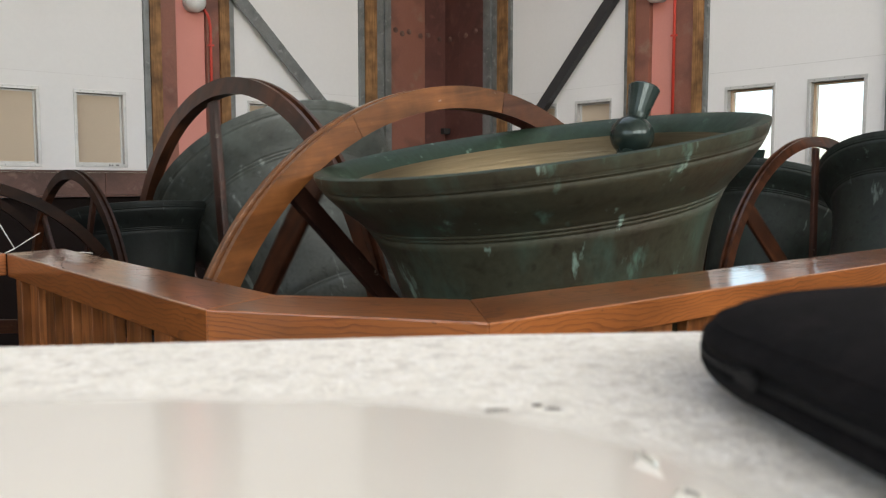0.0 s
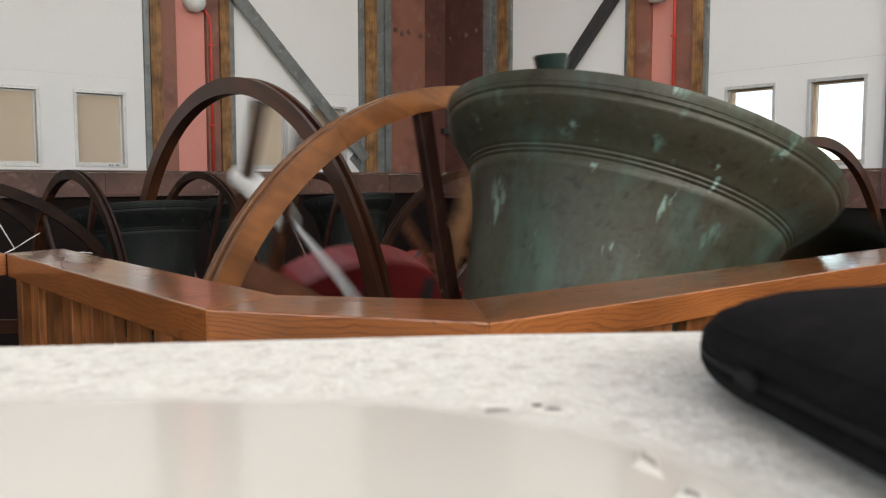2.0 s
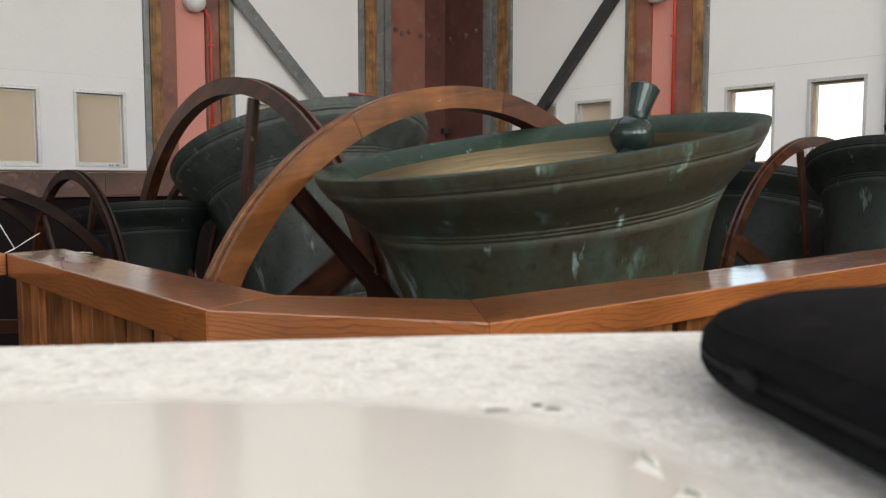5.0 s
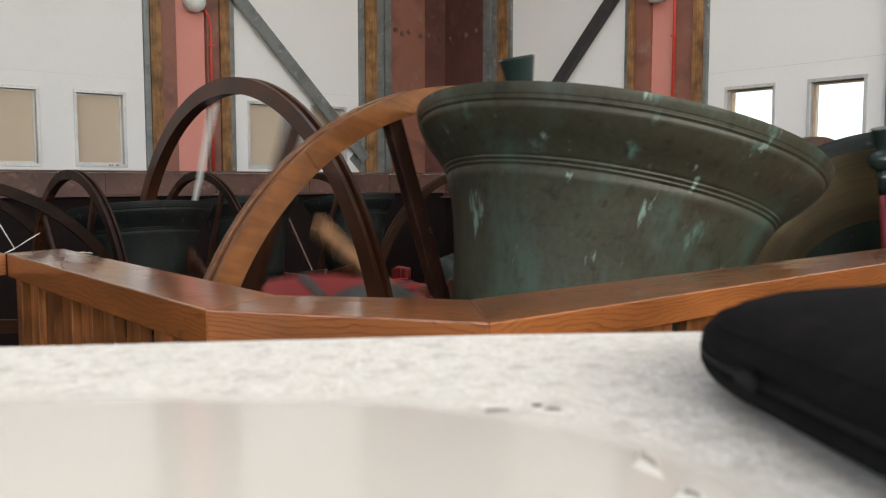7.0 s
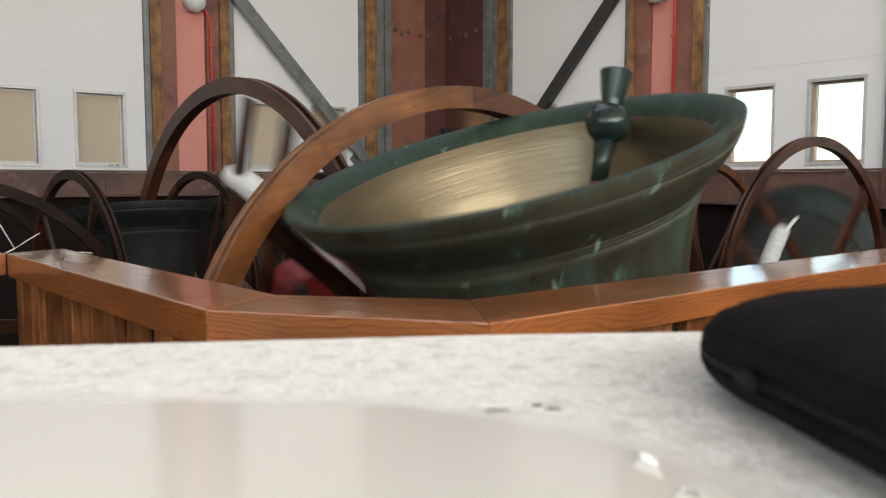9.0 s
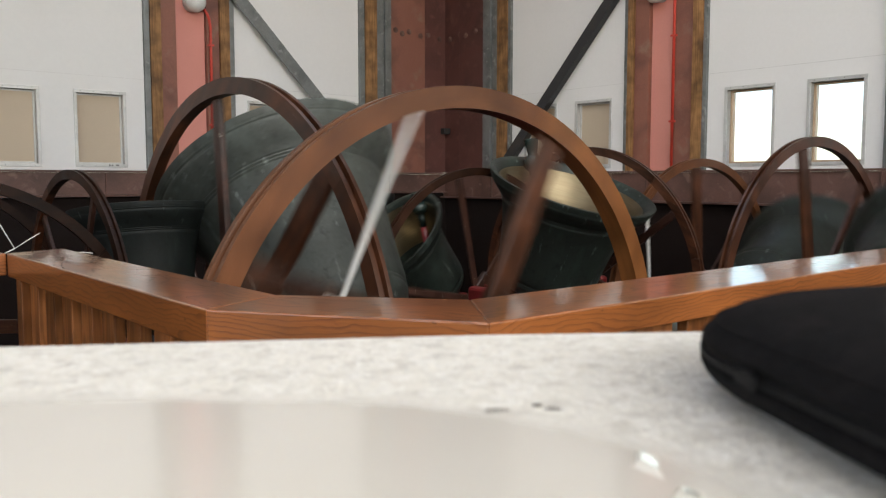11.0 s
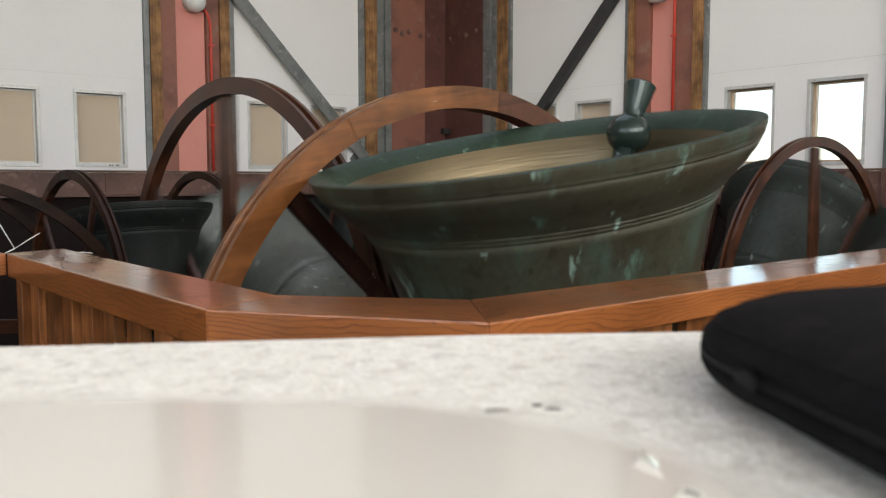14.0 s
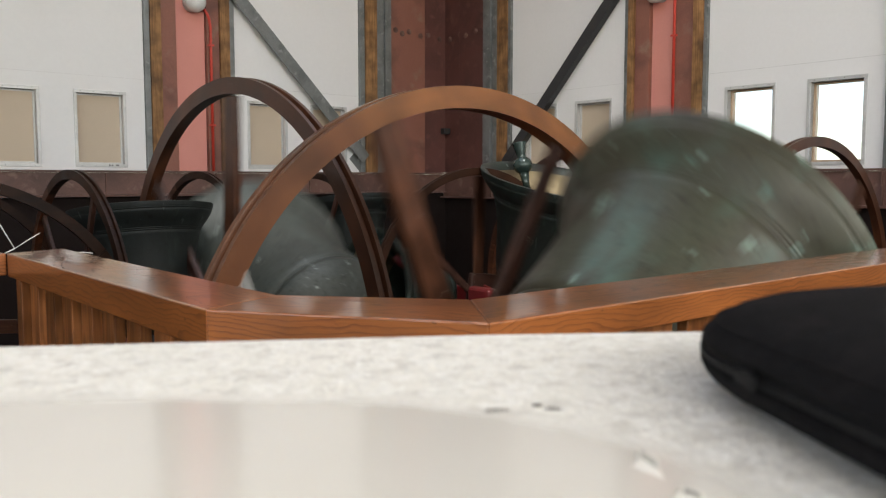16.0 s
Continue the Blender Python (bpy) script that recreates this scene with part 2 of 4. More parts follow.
def patina(name, base, verdigris, brown, amount=1.0, rough=0.42):
    """Old bell bronze: dark green-brown with verdigris runs down the side and pale drip marks."""
    m = mat(name, base, rough, 0.15, spots=[(brown, 0.42, 0.66, 2.2), (base, 0.55, 0.7, 9.0), (tuple(c * 0.62 for c in brown), 0.56, 0.74, 26.0)], scale=14, bump=0.07, fine=60, rand=0.1, spec=0.4, grain_w=0.16)
    n, l = m.node_tree.nodes, m.node_tree.links
    b = n["Principled BSDF"]
    tc = n.new("ShaderNodeTexCoord")
    last = b.inputs["Base Color"].links[0].from_socket
    for sc, stretch, lo, hi, col in ((7.0, (1, 1, 0.22), 0.53, 0.76, verdigris), (11.0, (1, 1, 0.15), 0.625, 0.72, tuple(min(1, c * 1.7) for c in verdigris)), (19.0, (1, 1, 0.11), 0.635, 0.70, tuple(min(1, c * 2.2 + 0.12) for c in verdigris))):
        mp = n.new("ShaderNodeMapping")
        mp.inputs["Scale"].default_value = stretch
        l.new(tc.outputs["Object"], mp.inputs[0])
        tex = n.new("ShaderNodeTexNoise")
        tex.inputs["Scale"].default_value, tex.inputs["Detail"].default_value = sc, 5
        tex.inputs["Roughness"].default_value = 0.6
        l.new(mp.outputs[0], tex.inputs["Vector"])
        r = n.new("ShaderNodeMapRange")
        r.inputs["From Min"].default_value, r.inputs["From Max"].default_value = lo, hi
        r.inputs["To Max"].default_value = 0.75 * amount
        l.new(tex.outputs[0], r.inputs[0])
        mx = n.new("ShaderNodeMix")
        mx.data_type = "RGBA"
        l.new(r.outputs[0], mx.inputs[0])
        l.new(last, mx.inputs[6])
        mx.inputs[7].default_value = (*col, 1)
        last = mx.outputs[2]
    l.new(last, b.inputs["Base Color"])
    return m


M_BELL = patina("green_bronze", (0.064, 0.069, 0.045), (0.076, 0.140, 0.110), (0.050, 0.042, 0.027), 1.0, 0.42)
M_BELL_GREY = patina("grey_green_bronze", (0.058, 0.066, 0.058), (0.085, 0.105, 0.094), (0.036, 0.041, 0.036), 0.8, 0.5)
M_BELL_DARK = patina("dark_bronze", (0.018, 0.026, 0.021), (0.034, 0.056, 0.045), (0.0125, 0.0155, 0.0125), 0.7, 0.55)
# darker copy of the dark bronze: resting bells carry the pit's shade in their colour
M_BELL_SHADED = patina("shaded_bronze", (0.010, 0.0135, 0.0125), (0.02, 0.032, 0.028), (0.007, 0.009, 0.008), 0.4, 0.6)
M_LIP = patina("verdigris_lip", (0.022, 0.044, 0.028), (0.062, 0.12, 0.08), (0.028, 0.042, 0.026), 0.8, 0.58)
M_GOLD = mat("machined_bell_metal", (0.245, 0.20, 0.125), 0.33, 0.85, spots=[((0.205, 0.16, 0.096), 0.45, 0.7, 3.0), ((0.22, 0.18, 0.11), 0.50, 0.68, 60.0)], scale=90, stretch=(0.03, 0.03, 1), bump=0.10, fine=200)
M_DULL = mat("tarnished_bell_metal", (0.10, 0.082, 0.055), 0.4, 0.6, spots=[((0.06, 0.05, 0.035), 0.42, 0.66, 5.0), ((0.15, 0.125, 0.085), 0.55, 0.7, 40.0)], scale=60, stretch=(0.05, 0.05, 1), bump=0.1, fine=160)
M_CLAP = mat("painted_iron_clapper", (0.026, 0.042, 0.037), 0.2, 0.3, spots=[((0.035, 0.055, 0.05), 0.5, 0.7, 8)], bump=0.03)
M_CLAPRED = mat("red_clapper_shaft", (0.17, 0.013, 0.018), 0.35, spots=[((0.17, 0.015, 0.015), 0.5, 0.7, 9)], bump=0.03)


# ---- mesh helpers ----
def mesh(bm, name, material, smooth=False):
    me = bpy.data.meshes.new(name)
    bmesh.ops.recalc_face_normals(bm, faces=bm.faces)
    if smooth:
        for f in bm.faces:
            f.smooth = True
    bm.to_mesh(me)
    bm.free()
    me.materials.append(material)
    return me


def part(name, bm, material, parent=None, label="", smooth=False, m=None):
    ob = new(name, mesh(bm, name, material, smooth))
    if parent:
        ob.parent = parent
    if m is not None:
        ob.matrix_local = m
    if label:
        tagged(ob, label)
    return ob


def thing(name, m, label, category, group="", kind=""):
    ob = new(name)
    ob.empty_display_size = 0.1
    ob.matrix_world = m
    return tagged(ob, label, category, group, kind)


def box(bm, x0, x1, y0, y1, z0, z1, bevel=0.0, m=None):
    r = bmesh.ops.create_cube(bm, size=1.0)
    vs = r["verts"]
    for v in vs:
        v.co = Vector(((x0, x1)[v.co.x > 0], (y0, y1)[v.co.y > 0], (z0, z1)[v.co.z > 0]))
    if bevel:
        es = list({e for v in vs for e in v.link_edges})
        r = bmesh.ops.bevel(bm, geom=es, offset=bevel, segments=2, affect="EDGES", profile=0.5)
        vs = list({v for f in r["faces"] for v in f.verts} | {v for v in vs if v.is_valid})
    if m is not None:
        bmesh.ops.transform(bm, matrix=m, verts=[v for v in vs if v.is_valid])
    return bm


def cuboid(x0, x1, y0, y1, z0, z1, bevel=0.0, m=None):
    return box(bmesh.new(), x0, x1, y0, y1, z0, z1, bevel, m)


def lathe(profile, n=64, bm=None, closed=False):
    """Turns (radius, z) points about z."""
    bm = bm or bmesh.new()
    rings = []
    for r, z in profile:
        if r < 1e-5:
            rings.append([bm.verts.new((0, 0, z))])
        else:
            rings.append([bm.verts.new((r * math.cos(2 * math.pi * k / n), r * math.sin(2 * math.pi * k / n), z)) for k in range(n)])
    pairs = list(zip(rings, rings[1:])) + ([(rings[-1], rings[0])] if closed else [])
    for a, b in pairs:
        for k in range(n):
            j = (k + 1) % n
            q = [a[k % len(a)], a[j % len(a)], b[j % len(b)], b[k % len(b)]]
            q = list(dict.fromkeys(q))
            if len(q) > 2:
                bm.faces.new(q)
    return bm


def tube(points, radius, n=10, bm=None):
    """A round bar along a run of points."""
    bm = bm or bmesh.new()
    pts = [Vector(p) for p in points]
    rings = []
    for i, p in enumerate(pts):
        d = (pts[min(i + 1, len(pts) - 1)] - pts[max(i - 1, 0)]).normalized()
        a = d.orthogonal().normalized() if i == 0 else (a - d * a.dot(d)).normalized()
        c = d.cross(a)
        rings.append([bm.verts.new(p + radius * (a * math.cos(2 * math.pi * k / n) + c * math.sin(2 * math.pi * k / n))) for k in range(n)])
    for a_, b_ in zip(rings, rings[1:]):
        for k in range(n):
            bm.faces.new((a_[k], a_[(k + 1) % n], b_[(k + 1) % n], b_[k]))
    bm.faces.new(rings[0][::-1])
    bm.faces.new(rings[-1])
    return bm


def prism(outline, z0, z1, bevel=0.0):
    """A flat outline in plan, raised from z0 to z1."""
    bm = bmesh.new()
    lo = [bm.verts.new((x, y, z0)) for x, y in outline]
    hi = [bm.verts.new((x, y, z1)) for x, y in outline]
    bm.faces.new(lo[::-1])
    bm.faces.new(hi)
    for k in range(len(lo)):
        j = (k + 1) % len(lo)
        bm.faces.new((lo[k], lo[j], hi[j], hi[k]))
    if bevel:
        bmesh.ops.bevel(bm, geom=bm.edges[:], offset=bevel, segments=3, affect="EDGES", profile=0.5)
    return bm


def arc_block(r0, r1, x0, x1, a0, a1, n=10, groove=0.0):
    """A stretch of wheel rim in the plane x = const, from angle a0 to a1 about x, with a rope groove in its tread."""
    bm = bmesh.new()
    w = x1 - x0
    if groove:
        sec = [(r0, x0), (r1, x0), (r1, x0 + w * 0.28), (r1 - groove, x0 + w * 0.36), (r1 - groove, x0 + w * 0.64), (r1, x0 + w * 0.72), (r1, x1), (r0, x1)]
    else:
        sec = [(r0, x0), (r1, x0), (r1, x1), (r0, x1)]
    rows = []
    for k in range(n + 1):
        a = a0 + (a1 - a0) * k / n
        rows.append([bm.verts.new((x, r * math.sin(a), r * math.cos(a))) for r, x in sec])
    for a, b in zip(rows, rows[1:]):
        for k in range(len(sec)):
            j = (k + 1) % len(sec)
            bm.faces.new((a[k], a[j], b[j], b[k]))
    bm.faces.new(rows[0])
    bm.faces.new(rows[-1][::-1])
    return bm


# ---- the room ----
def structure(name, bm, material, m=None, label="", category="", smooth=False):
    ob = part(name, bm, material, m=m, smooth=smooth)
    return tagged(ob, label, category, kind="structure")


def wall_panels(m, sign, name, label, bays, holes):
    """White wall bays with openings cut through; s is the distance from the corner."""
    bm = bmesh.new()
    for s0, s1, z0, z1 in bays:
        cuts = [h for h in holes if s0 <= h[0] and h[1] <= s1]
        xs = s0
        for a, b, c, d in sorted(cuts):
            for q in ((xs, a, z0, z1), (a, b, z0, c), (a, b, d, z1)):
                if q[1] > q[0]:
                    box(bm, *sorted((sign * q[0], sign * q[1])), -0.12, 0.0, q[2], q[3])
            xs = b
        box(bm, *sorted((sign * xs, sign * s1)), -0.12, 0.0, z0, z1)
    return structure(name, bm, M_WHITE, m, label, "wall")


WZ0, WZ1 = 1.325, 2.037                     # windows: bottom and top of the frames
FR = 0.03                                   # width of the frames
LEFT_WINDOWS = [(1.482, 1.955), (2.247, 2.722), (3.978, 4.455), (4.742, 5.22)]
RIGHT_WINDOWS = [(1.40, 1.885), (2.14, 2.63), (3.90, 4.385), (4.66, 5.145)]
PANEL0 = 1.298
wall_panels(WALL_L, 1, "wall_1", "white painted wall bay with small windows", [(1.314, 2.866, PANEL0, TOP), (3.80, 5.40, PANEL0, TOP), (6.33, SPAN, PANEL0, TOP)],
            [(a + FR, b - FR, WZ0 + FR, WZ1 - FR) for a, b in LEFT_WINDOWS])
wall_panels(WALL_R, -1, "wall_2", "white painted wall bay with small windows", [(1.196, 2.80, PANEL0, TOP), (3.729, 5.29, PANEL0, TOP), (6.2, SPAN, PANEL0, TOP)],
            [(a + FR, b - FR, WZ0 + FR, WZ1 - FR) for a, b in RIGHT_WINDOWS])


def glass_material():
    m = bpy.data.materials.new("window_glass")
    m.use_nodes = True
    b = m.node_tree.nodes["Principled BSDF"]
    b.inputs["Base Color"].default_value = (0.95, 0.97, 0.96, 1)
    b.inputs["Transmission Weight"].default_value = 1.0
    b.inputs["Roughness"].default_value = 0.0
    b.inputs["IOR"].default_value = 1.45
    return m


M_GLASS = glass_material()


def window(m, sign, s0, s1, name, boarded):
    x0, x1 = sorted((sign * s0, sign * s1))
    w = thing(name, m, "aluminium-framed window closed by a tan board" if boarded else "aluminium-framed window open to the bright sky", "window", kind="structure")
    for q in ((x0, x1, WZ1 - FR, WZ1), (x0, x1, WZ0, WZ0 + FR), (x0, x0 + FR, WZ0 + FR, WZ1 - FR), (x1 - FR, x1, WZ0 + FR, WZ1 - FR)):
        part("window_frame", cuboid(q[0], q[1], -0.118, 0.008, q[2], q[3], 0.002), M_FRAME, w)
    i = 0.016
    for q in ((x0 + FR, x1 - FR, WZ1 - FR - i, WZ1 - FR), (x0 + FR, x1 - FR, WZ0 + FR, WZ0 + FR + i), (x0 + FR, x0 + FR + i, WZ0 + FR + i, WZ1 - FR - i), (x1 - FR - i, x1 - FR, WZ0 + FR + i, WZ1 - FR - i)):
        part("glazing_bead", cuboid(q[0], q[1], -0.11, -0.05, q[2], q[3], 0.001), M_FRAME if boarded else M_REVEAL, w)
    if boarded:
        part("board", cuboid(x0 + FR + i, x1 - FR - i, -0.10, -0.06, WZ0 + FR + i, WZ1 - FR - i), M_BOARD, w, "tan board behind the frame")
    else:
        p = part("pane", cuboid(x0 + FR + i, x1 - FR - i, -0.085, -0.079, WZ0 + FR + i, WZ1 - FR - i), M_GLASS, w, "clear glass pane")
        p.visible_shadow = False
    for k in range(4):
        x = x0 + 0.06 + (x1 - x0 - 0.12) * k / 3
        for z in (WZ0 + 0.012, WZ1 - 0.012):
            part("screw", lathe([(0, 0.004), (0.004, 0.002), (0.004, -0.001)], 8), M_GREY, w, m=Matrix.Translation((x, 0.009, z)) @ pose(0, 0, 0, -90))
    return w


for k, (a, b) in enumerate(LEFT_WINDOWS):
    window(WALL_L, 1, a, b, f"window_{k + 1}", True)
for k, (a, b) in enumerate(RIGHT_WINDOWS):
    window(WALL_R, -1, a, b, f"window_{k + 5}", k < 2)


def wall_joint(m, sign, s0, s1, z, wall):
    x0, x1 = sorted((sign * s0, sign * s1))
    part("panel_joint", cuboid(x0, x1, 0.0, 0.0012, z - 0.002, z + 0.002, 0, wall.matrix_world.inverted() @ m), M_JOINT, wall)


bpy.context.view_layer.update()
wall_joint(WALL_L, 1, 3.82, 5.39, 2.17, bpy.data.objects["wall_1"])
wall_joint(WALL_L, 1, 1.33, 2.85, 2.17, bpy.data.objects["wall_1"])
wall_joint(WALL_R, -1, 3.75, 5.28, 2.17, bpy.data.objects["wall_2"])
wall_joint(WALL_R, -1, 1.21, 2.79, 2.17, bpy.data.objects["wall_2"])
for x in (4.15, 4.125, 4.085, 4.07):
    part("pencil_mark", cuboid(x - 0.006, x + 0.006, 0.008, 0.0088, 1.338, 1.352), M_BLACK, bpy.data.objects["window_3"])


def pillar(m, sign, edges, name):
    """A pier: grey steel edge, timber batten and red-oxide flange on both sides of a pink panel. edges: eight distances from the corner."""
    ob = thing(name, m, "pier of grey steel, timber battens and a pink panel", "pillar", kind="structure")
    mats = [("steel_edge", M_GREY, 0.035), ("batten", M_TIMBER, 0.05), ("flange", M_RUST, 0.02), ("panel", M_PINK, -0.03), ("flange", M_RUST, 0.02), ("batten", M_TIMBER, 0.05), ("steel_edge", M_GREY, 0.035)]
    for (nm, mt, y), a, b in zip(mats, edges, edges[1:]):
        x0, x1 = sorted((sign * a, sign * b))
        part(nm, cuboid(x0 + 0.001, x1 - 0.001, -0.1, y, PANEL0 - 0.0, TOP, 0.003), mt, ob)
    return ob


pillar(WALL_L, 1, (2.866, 2.922, 3.027, 3.16, 3.476, 3.634, 3.744, 3.80), "pier_1")
pillar(WALL_R, -1, (2.80, 2.847, 2.915, 3.082, 3.36, 3.582, 3.688, 3.729), "pier_2")
pillar(WALL_L, 1, (5.40, 5.456, 5.561, 5.69, 6.01, 6.168, 6.274, 6.33), "pier_3")
pillar(WALL_R, -1, (5.29, 5.337, 5.405, 5.57, 5.85, 6.07, 6.15, 6.2), "pier_4")


def corner_column():
    ob = thing("corner_column", Matrix.Identity(4), "rust-red bolted steel corner column with timber battens", "column", kind="structure")
    for m, sign, e in ((WALL_L, 1, (0.0, 0.35, 0.873, 0.96, 1.077, 1.244, 1.314)), (WALL_R, -1, (0.0, 0.30, 0.743, 0.87, 0.983, 1.15, 1.196))):
        # left outer plate paler as the lit face, the others coloured as in shade
        specs = [("plate", M_OXIDE_SHADED, 0.004), ("plate", M_RUST if sign > 0 else M_OXIDE_SHADED, 0.03), ("steel_edge", M_GREY, 0.05), ("steel_edge", M_GREY, 0.02), ("batten", M_TIMBER, 0.05), ("steel_edge", M_GREY, 0.035)]
        for (nm, mt, y), a, b in zip(specs, e, e[1:]):
            x0, x1 = sorted((sign * a, sign * b))
            part(nm, cuboid(x0 + 0.001, x1 - 0.001, -0.1, y, PANEL0, TOP, 0.003, m), mt, ob)
        for k, s in enumerate((0.10, 0.28, 0.42, 0.60, 0.70, 0.80)):
            if sign < 0 and k > 3:
                continue
            h = m @ Matrix.Translation((sign * s, 0.032 if s > 0.33 else 0.006, 2.95 + 0.03 * (k % 2))) @ pose(0, 0, 0, -90)
            bm = lathe([(0, 0.018), (0.018, 0.016), (0.024, 0.006), (0.034, 0.004), (0.034, -0.004)], 10)
            bmesh.ops.transform(bm, matrix=h, verts=bm.verts)
            part("bolt", bm, M_BEAM, ob)
    bm = cuboid(-0.05, 0.05, -0.02, 0.05, 1.78, 1.85, 0.004, WALL_L @ Matrix.Translation((0.06, 0.06, 0)))
    part("cleat", bm, M_BLACK, ob)
    return ob


corner_column()


def brace(m, sign, s0, z0, s1, z1, w, material, label):
    """A diagonal steel angle standing off the wall."""
    a, b = Vector((sign * s0, 0.10, z0)), Vector((sign * s1, 0.10, z1))
    d = (b - a).normalized()
    side = d.cross(Vector((0, 1, 0))).normalized()
    ln = (b - a).length
    r = Matrix((d, Vector((0, 1, 0)), side)).transposed().to_4x4()
    r.translation = a
    ob = thing("diagonal_brace", m, label, "brace", "wall braces")
    part("leg", cuboid(0, ln, -0.008, 0.0, -w / 2, w / 2, 0.002, r), material, ob)
    part("leg", cuboid(0, ln, -0.085, -0.009, -w / 2, -w / 2 + 0.01, 0.002, r), material, ob)
    for x in (0.0, ln):
        part("gusset", cuboid(x - 0.12, x + 0.12, -0.1, -0.0865, -w * 0.9, w * 0.9, 0.004, r), material, ob)
    return ob


brace(WALL_L, 1, 3.15, 3.38, 1.28, 1.45, 0.135, M_GREY, "grey galvanised diagonal brace bolted to the wall")
brace(WALL_R, -1, 3.04, 3.42, 1.16, 1.40, 0.11, M_BLACK, "dark steel diagonal brace bolted to the wall")


def horizontal_beam(m, sign, z0, name):
    ob = thing(name, m, "brown steel beam along the foot of the white wall", "beam", kind="structure")
    x0, x1 = sorted((0.0, sign * SPAN))
    part("web", cuboid(x0, x1, -0.1, 0.03, z0 + 0.02, PANEL0 - 0.022), M_BEAM, ob)
    part("flange", cuboid(x0, x1, -0.1, 0.06, PANEL0 - 0.02, PANEL0 - 0.002, 0.003), M_BEAM, ob)
    part("flange", cuboid(x0, x1, -0.1, 0.09, z0, z0 + 0.018, 0.003), M_BEAM, ob)
    for k in range(9):
        x = sign * (0.9 + k * 1.1)
        part("stiffener", cuboid(x - 0.006, x + 0.006, 0.031, 0.055, z0 + 0.02, PANEL0 - 0.022), M_BEAM, ob)
    structure(name.replace("beam", "skirt_wall"), cuboid(x0, x1, -0.12, 0.0, PIT, z0 - 0.004), M_DARK, m, "dark panelled wall below the beam, its colour deepened by the pit's shade", "wall")


horizontal_beam(WALL_L, 1, 1.05, "beam_1")
horizontal_beam(WALL_R, -1, 0.985, "beam_2")
ROOM = axes(CORNER, -V, U)
structure("floor", cuboid(0, SPAN, 0, SPAN, PIT - 0.1, PIT, 0, ROOM), M_CONC, label="dark concrete floor of the bell pit", category="floor")
ROOF_OPENING = (2.5, 6.0, 2.5, 6.5)                  # added opening over the bells for fill light: from and to, along both walls


def ceiling():
    bm = bmesh.new()
    a, b, c, d = ROOF_OPENING
    e = SPAN + 0.12
    for q in ((-0.12, a, -0.12, e), (b, e, -0.12, e), (a, b, -0.12, c), (a, b, d, e)):
        box(bm, *q, TOP, TOP + 0.15, 0, ROOM)
    structure("ceiling", bm, M_CEIL, label="unseen white ceiling with an added opening for fill light", category="ceiling")
    p = ROOM @ Vector(((a + b) / 2, (c + d) / 2, TOP + 0.1))
    down = axes(p, -V, U)
    # added lamp above the unseen ceiling, to light the bells from overhead
    fill_light(down, b - a, d - c, 20)


ceiling()


def back_walls():
    """The two unseen walls behind the visitors, each with added tall openings that light the room."""
    for name, m in (("wall_3", axes(CORNER + U * SPAN - V * SPAN, V, -U)), ("wall_4", axes(CORNER - V * SPAN, U, V))):
        holes = [(1.2, 4.4), (5.0, 8.2), (8.8, 12.0)] if name == "wall_3" else [(5.0, 8.2), (8.8, 12.0)]
        bm = bmesh.new()
        y0, y1 = (-0.12, 0.0)
        xs = 0.0
        for a, b in holes:
            box(bm, xs, a, y0, y1, PIT, TOP)
            box(bm, a, b, y0, y1, PIT, 2.2)
            box(bm, a, b, y0, y1, 4.6, TOP)
            xs = b
        box(bm, xs, SPAN, y0, y1, PIT, TOP)
        structure(name, bm, M_WHITE, m, "unseen white wall with added tall openings for fill light", "wall")
        inward = m.to_3x3() @ Vector((0, 1, 0))
        for a, b in holes:
            c = m @ Vector(((a + b) / 2, -0.06, 3.4))
            # added fill lamp in each opening, stronger from wall_3
            fill_light(look(c, c + inward), b - a - 0.1, 2.3, 82 if name == "wall_3" else 15)


back_walls()


# ---- wall lamps and conduits ----
def wall_lamp(m, sign, s, z, s_pipe):
    ob = thing("wall_lamp", m @ Matrix.Translation((sign * s, -0.03, z)), "round opal bulkhead lamp on the pink panel", "wall lamp", "wall lamps")
    part("base", lathe([(0, 0.0), (0.085, 0.0), (0.085, 0.03), (0.07, 0.04), (0, 0.04)], 32), M_FRAME, ob, m=pose(0, 0.0, 0, -90))
    part("globe", lathe([(0.105 * math.cos(a), 0.115 + 0.105 * math.sin(a)) for a in np.linspace(-1.1, math.pi / 2, 14)], 32), M_GLOBE, ob, "opal glass globe", True, pose(0, 0, 0, -90))
    x = sign * s_pipe
    c = thing("conduit", m, "red painted conduit running up the pier to a lamp", "conduit", "conduits")
    x1 = sign * s + (0.09 if x > sign * s else -0.09)
    pts = [(x, 0.035, PANEL0), (x, 0.035, z - 0.22)] + [(x + (x1 - x) * (1 - math.cos(a)), 0.035 - 0.03 * math.sin(a), z - 0.22 + 0.19 * math.sin(a)) for a in np.linspace(0.3, math.pi / 2, 6)] if sign > 0 else [(x, 0.035, PANEL0), (x, 0.035, TOP)]
    part("pipe", tube(pts, 0.014, 10), M_PIPE, c, smooth=True)
    for zz in (1.75, 2.55):
        part("clip", cuboid(x - 0.03, x + 0.03, 0.02, 0.052, zz, zz + 0.02, 0.003), M_PIPE, c)
    return ob


wall_lamp(WALL_L, 1, 3.30, 2.96, 3.125)
wall_lamp(WALL_R, -1, 3.19, 2.985, 3.375)


# ---- bells ----
AXLE = 0.435                                # height of all the bells' axles


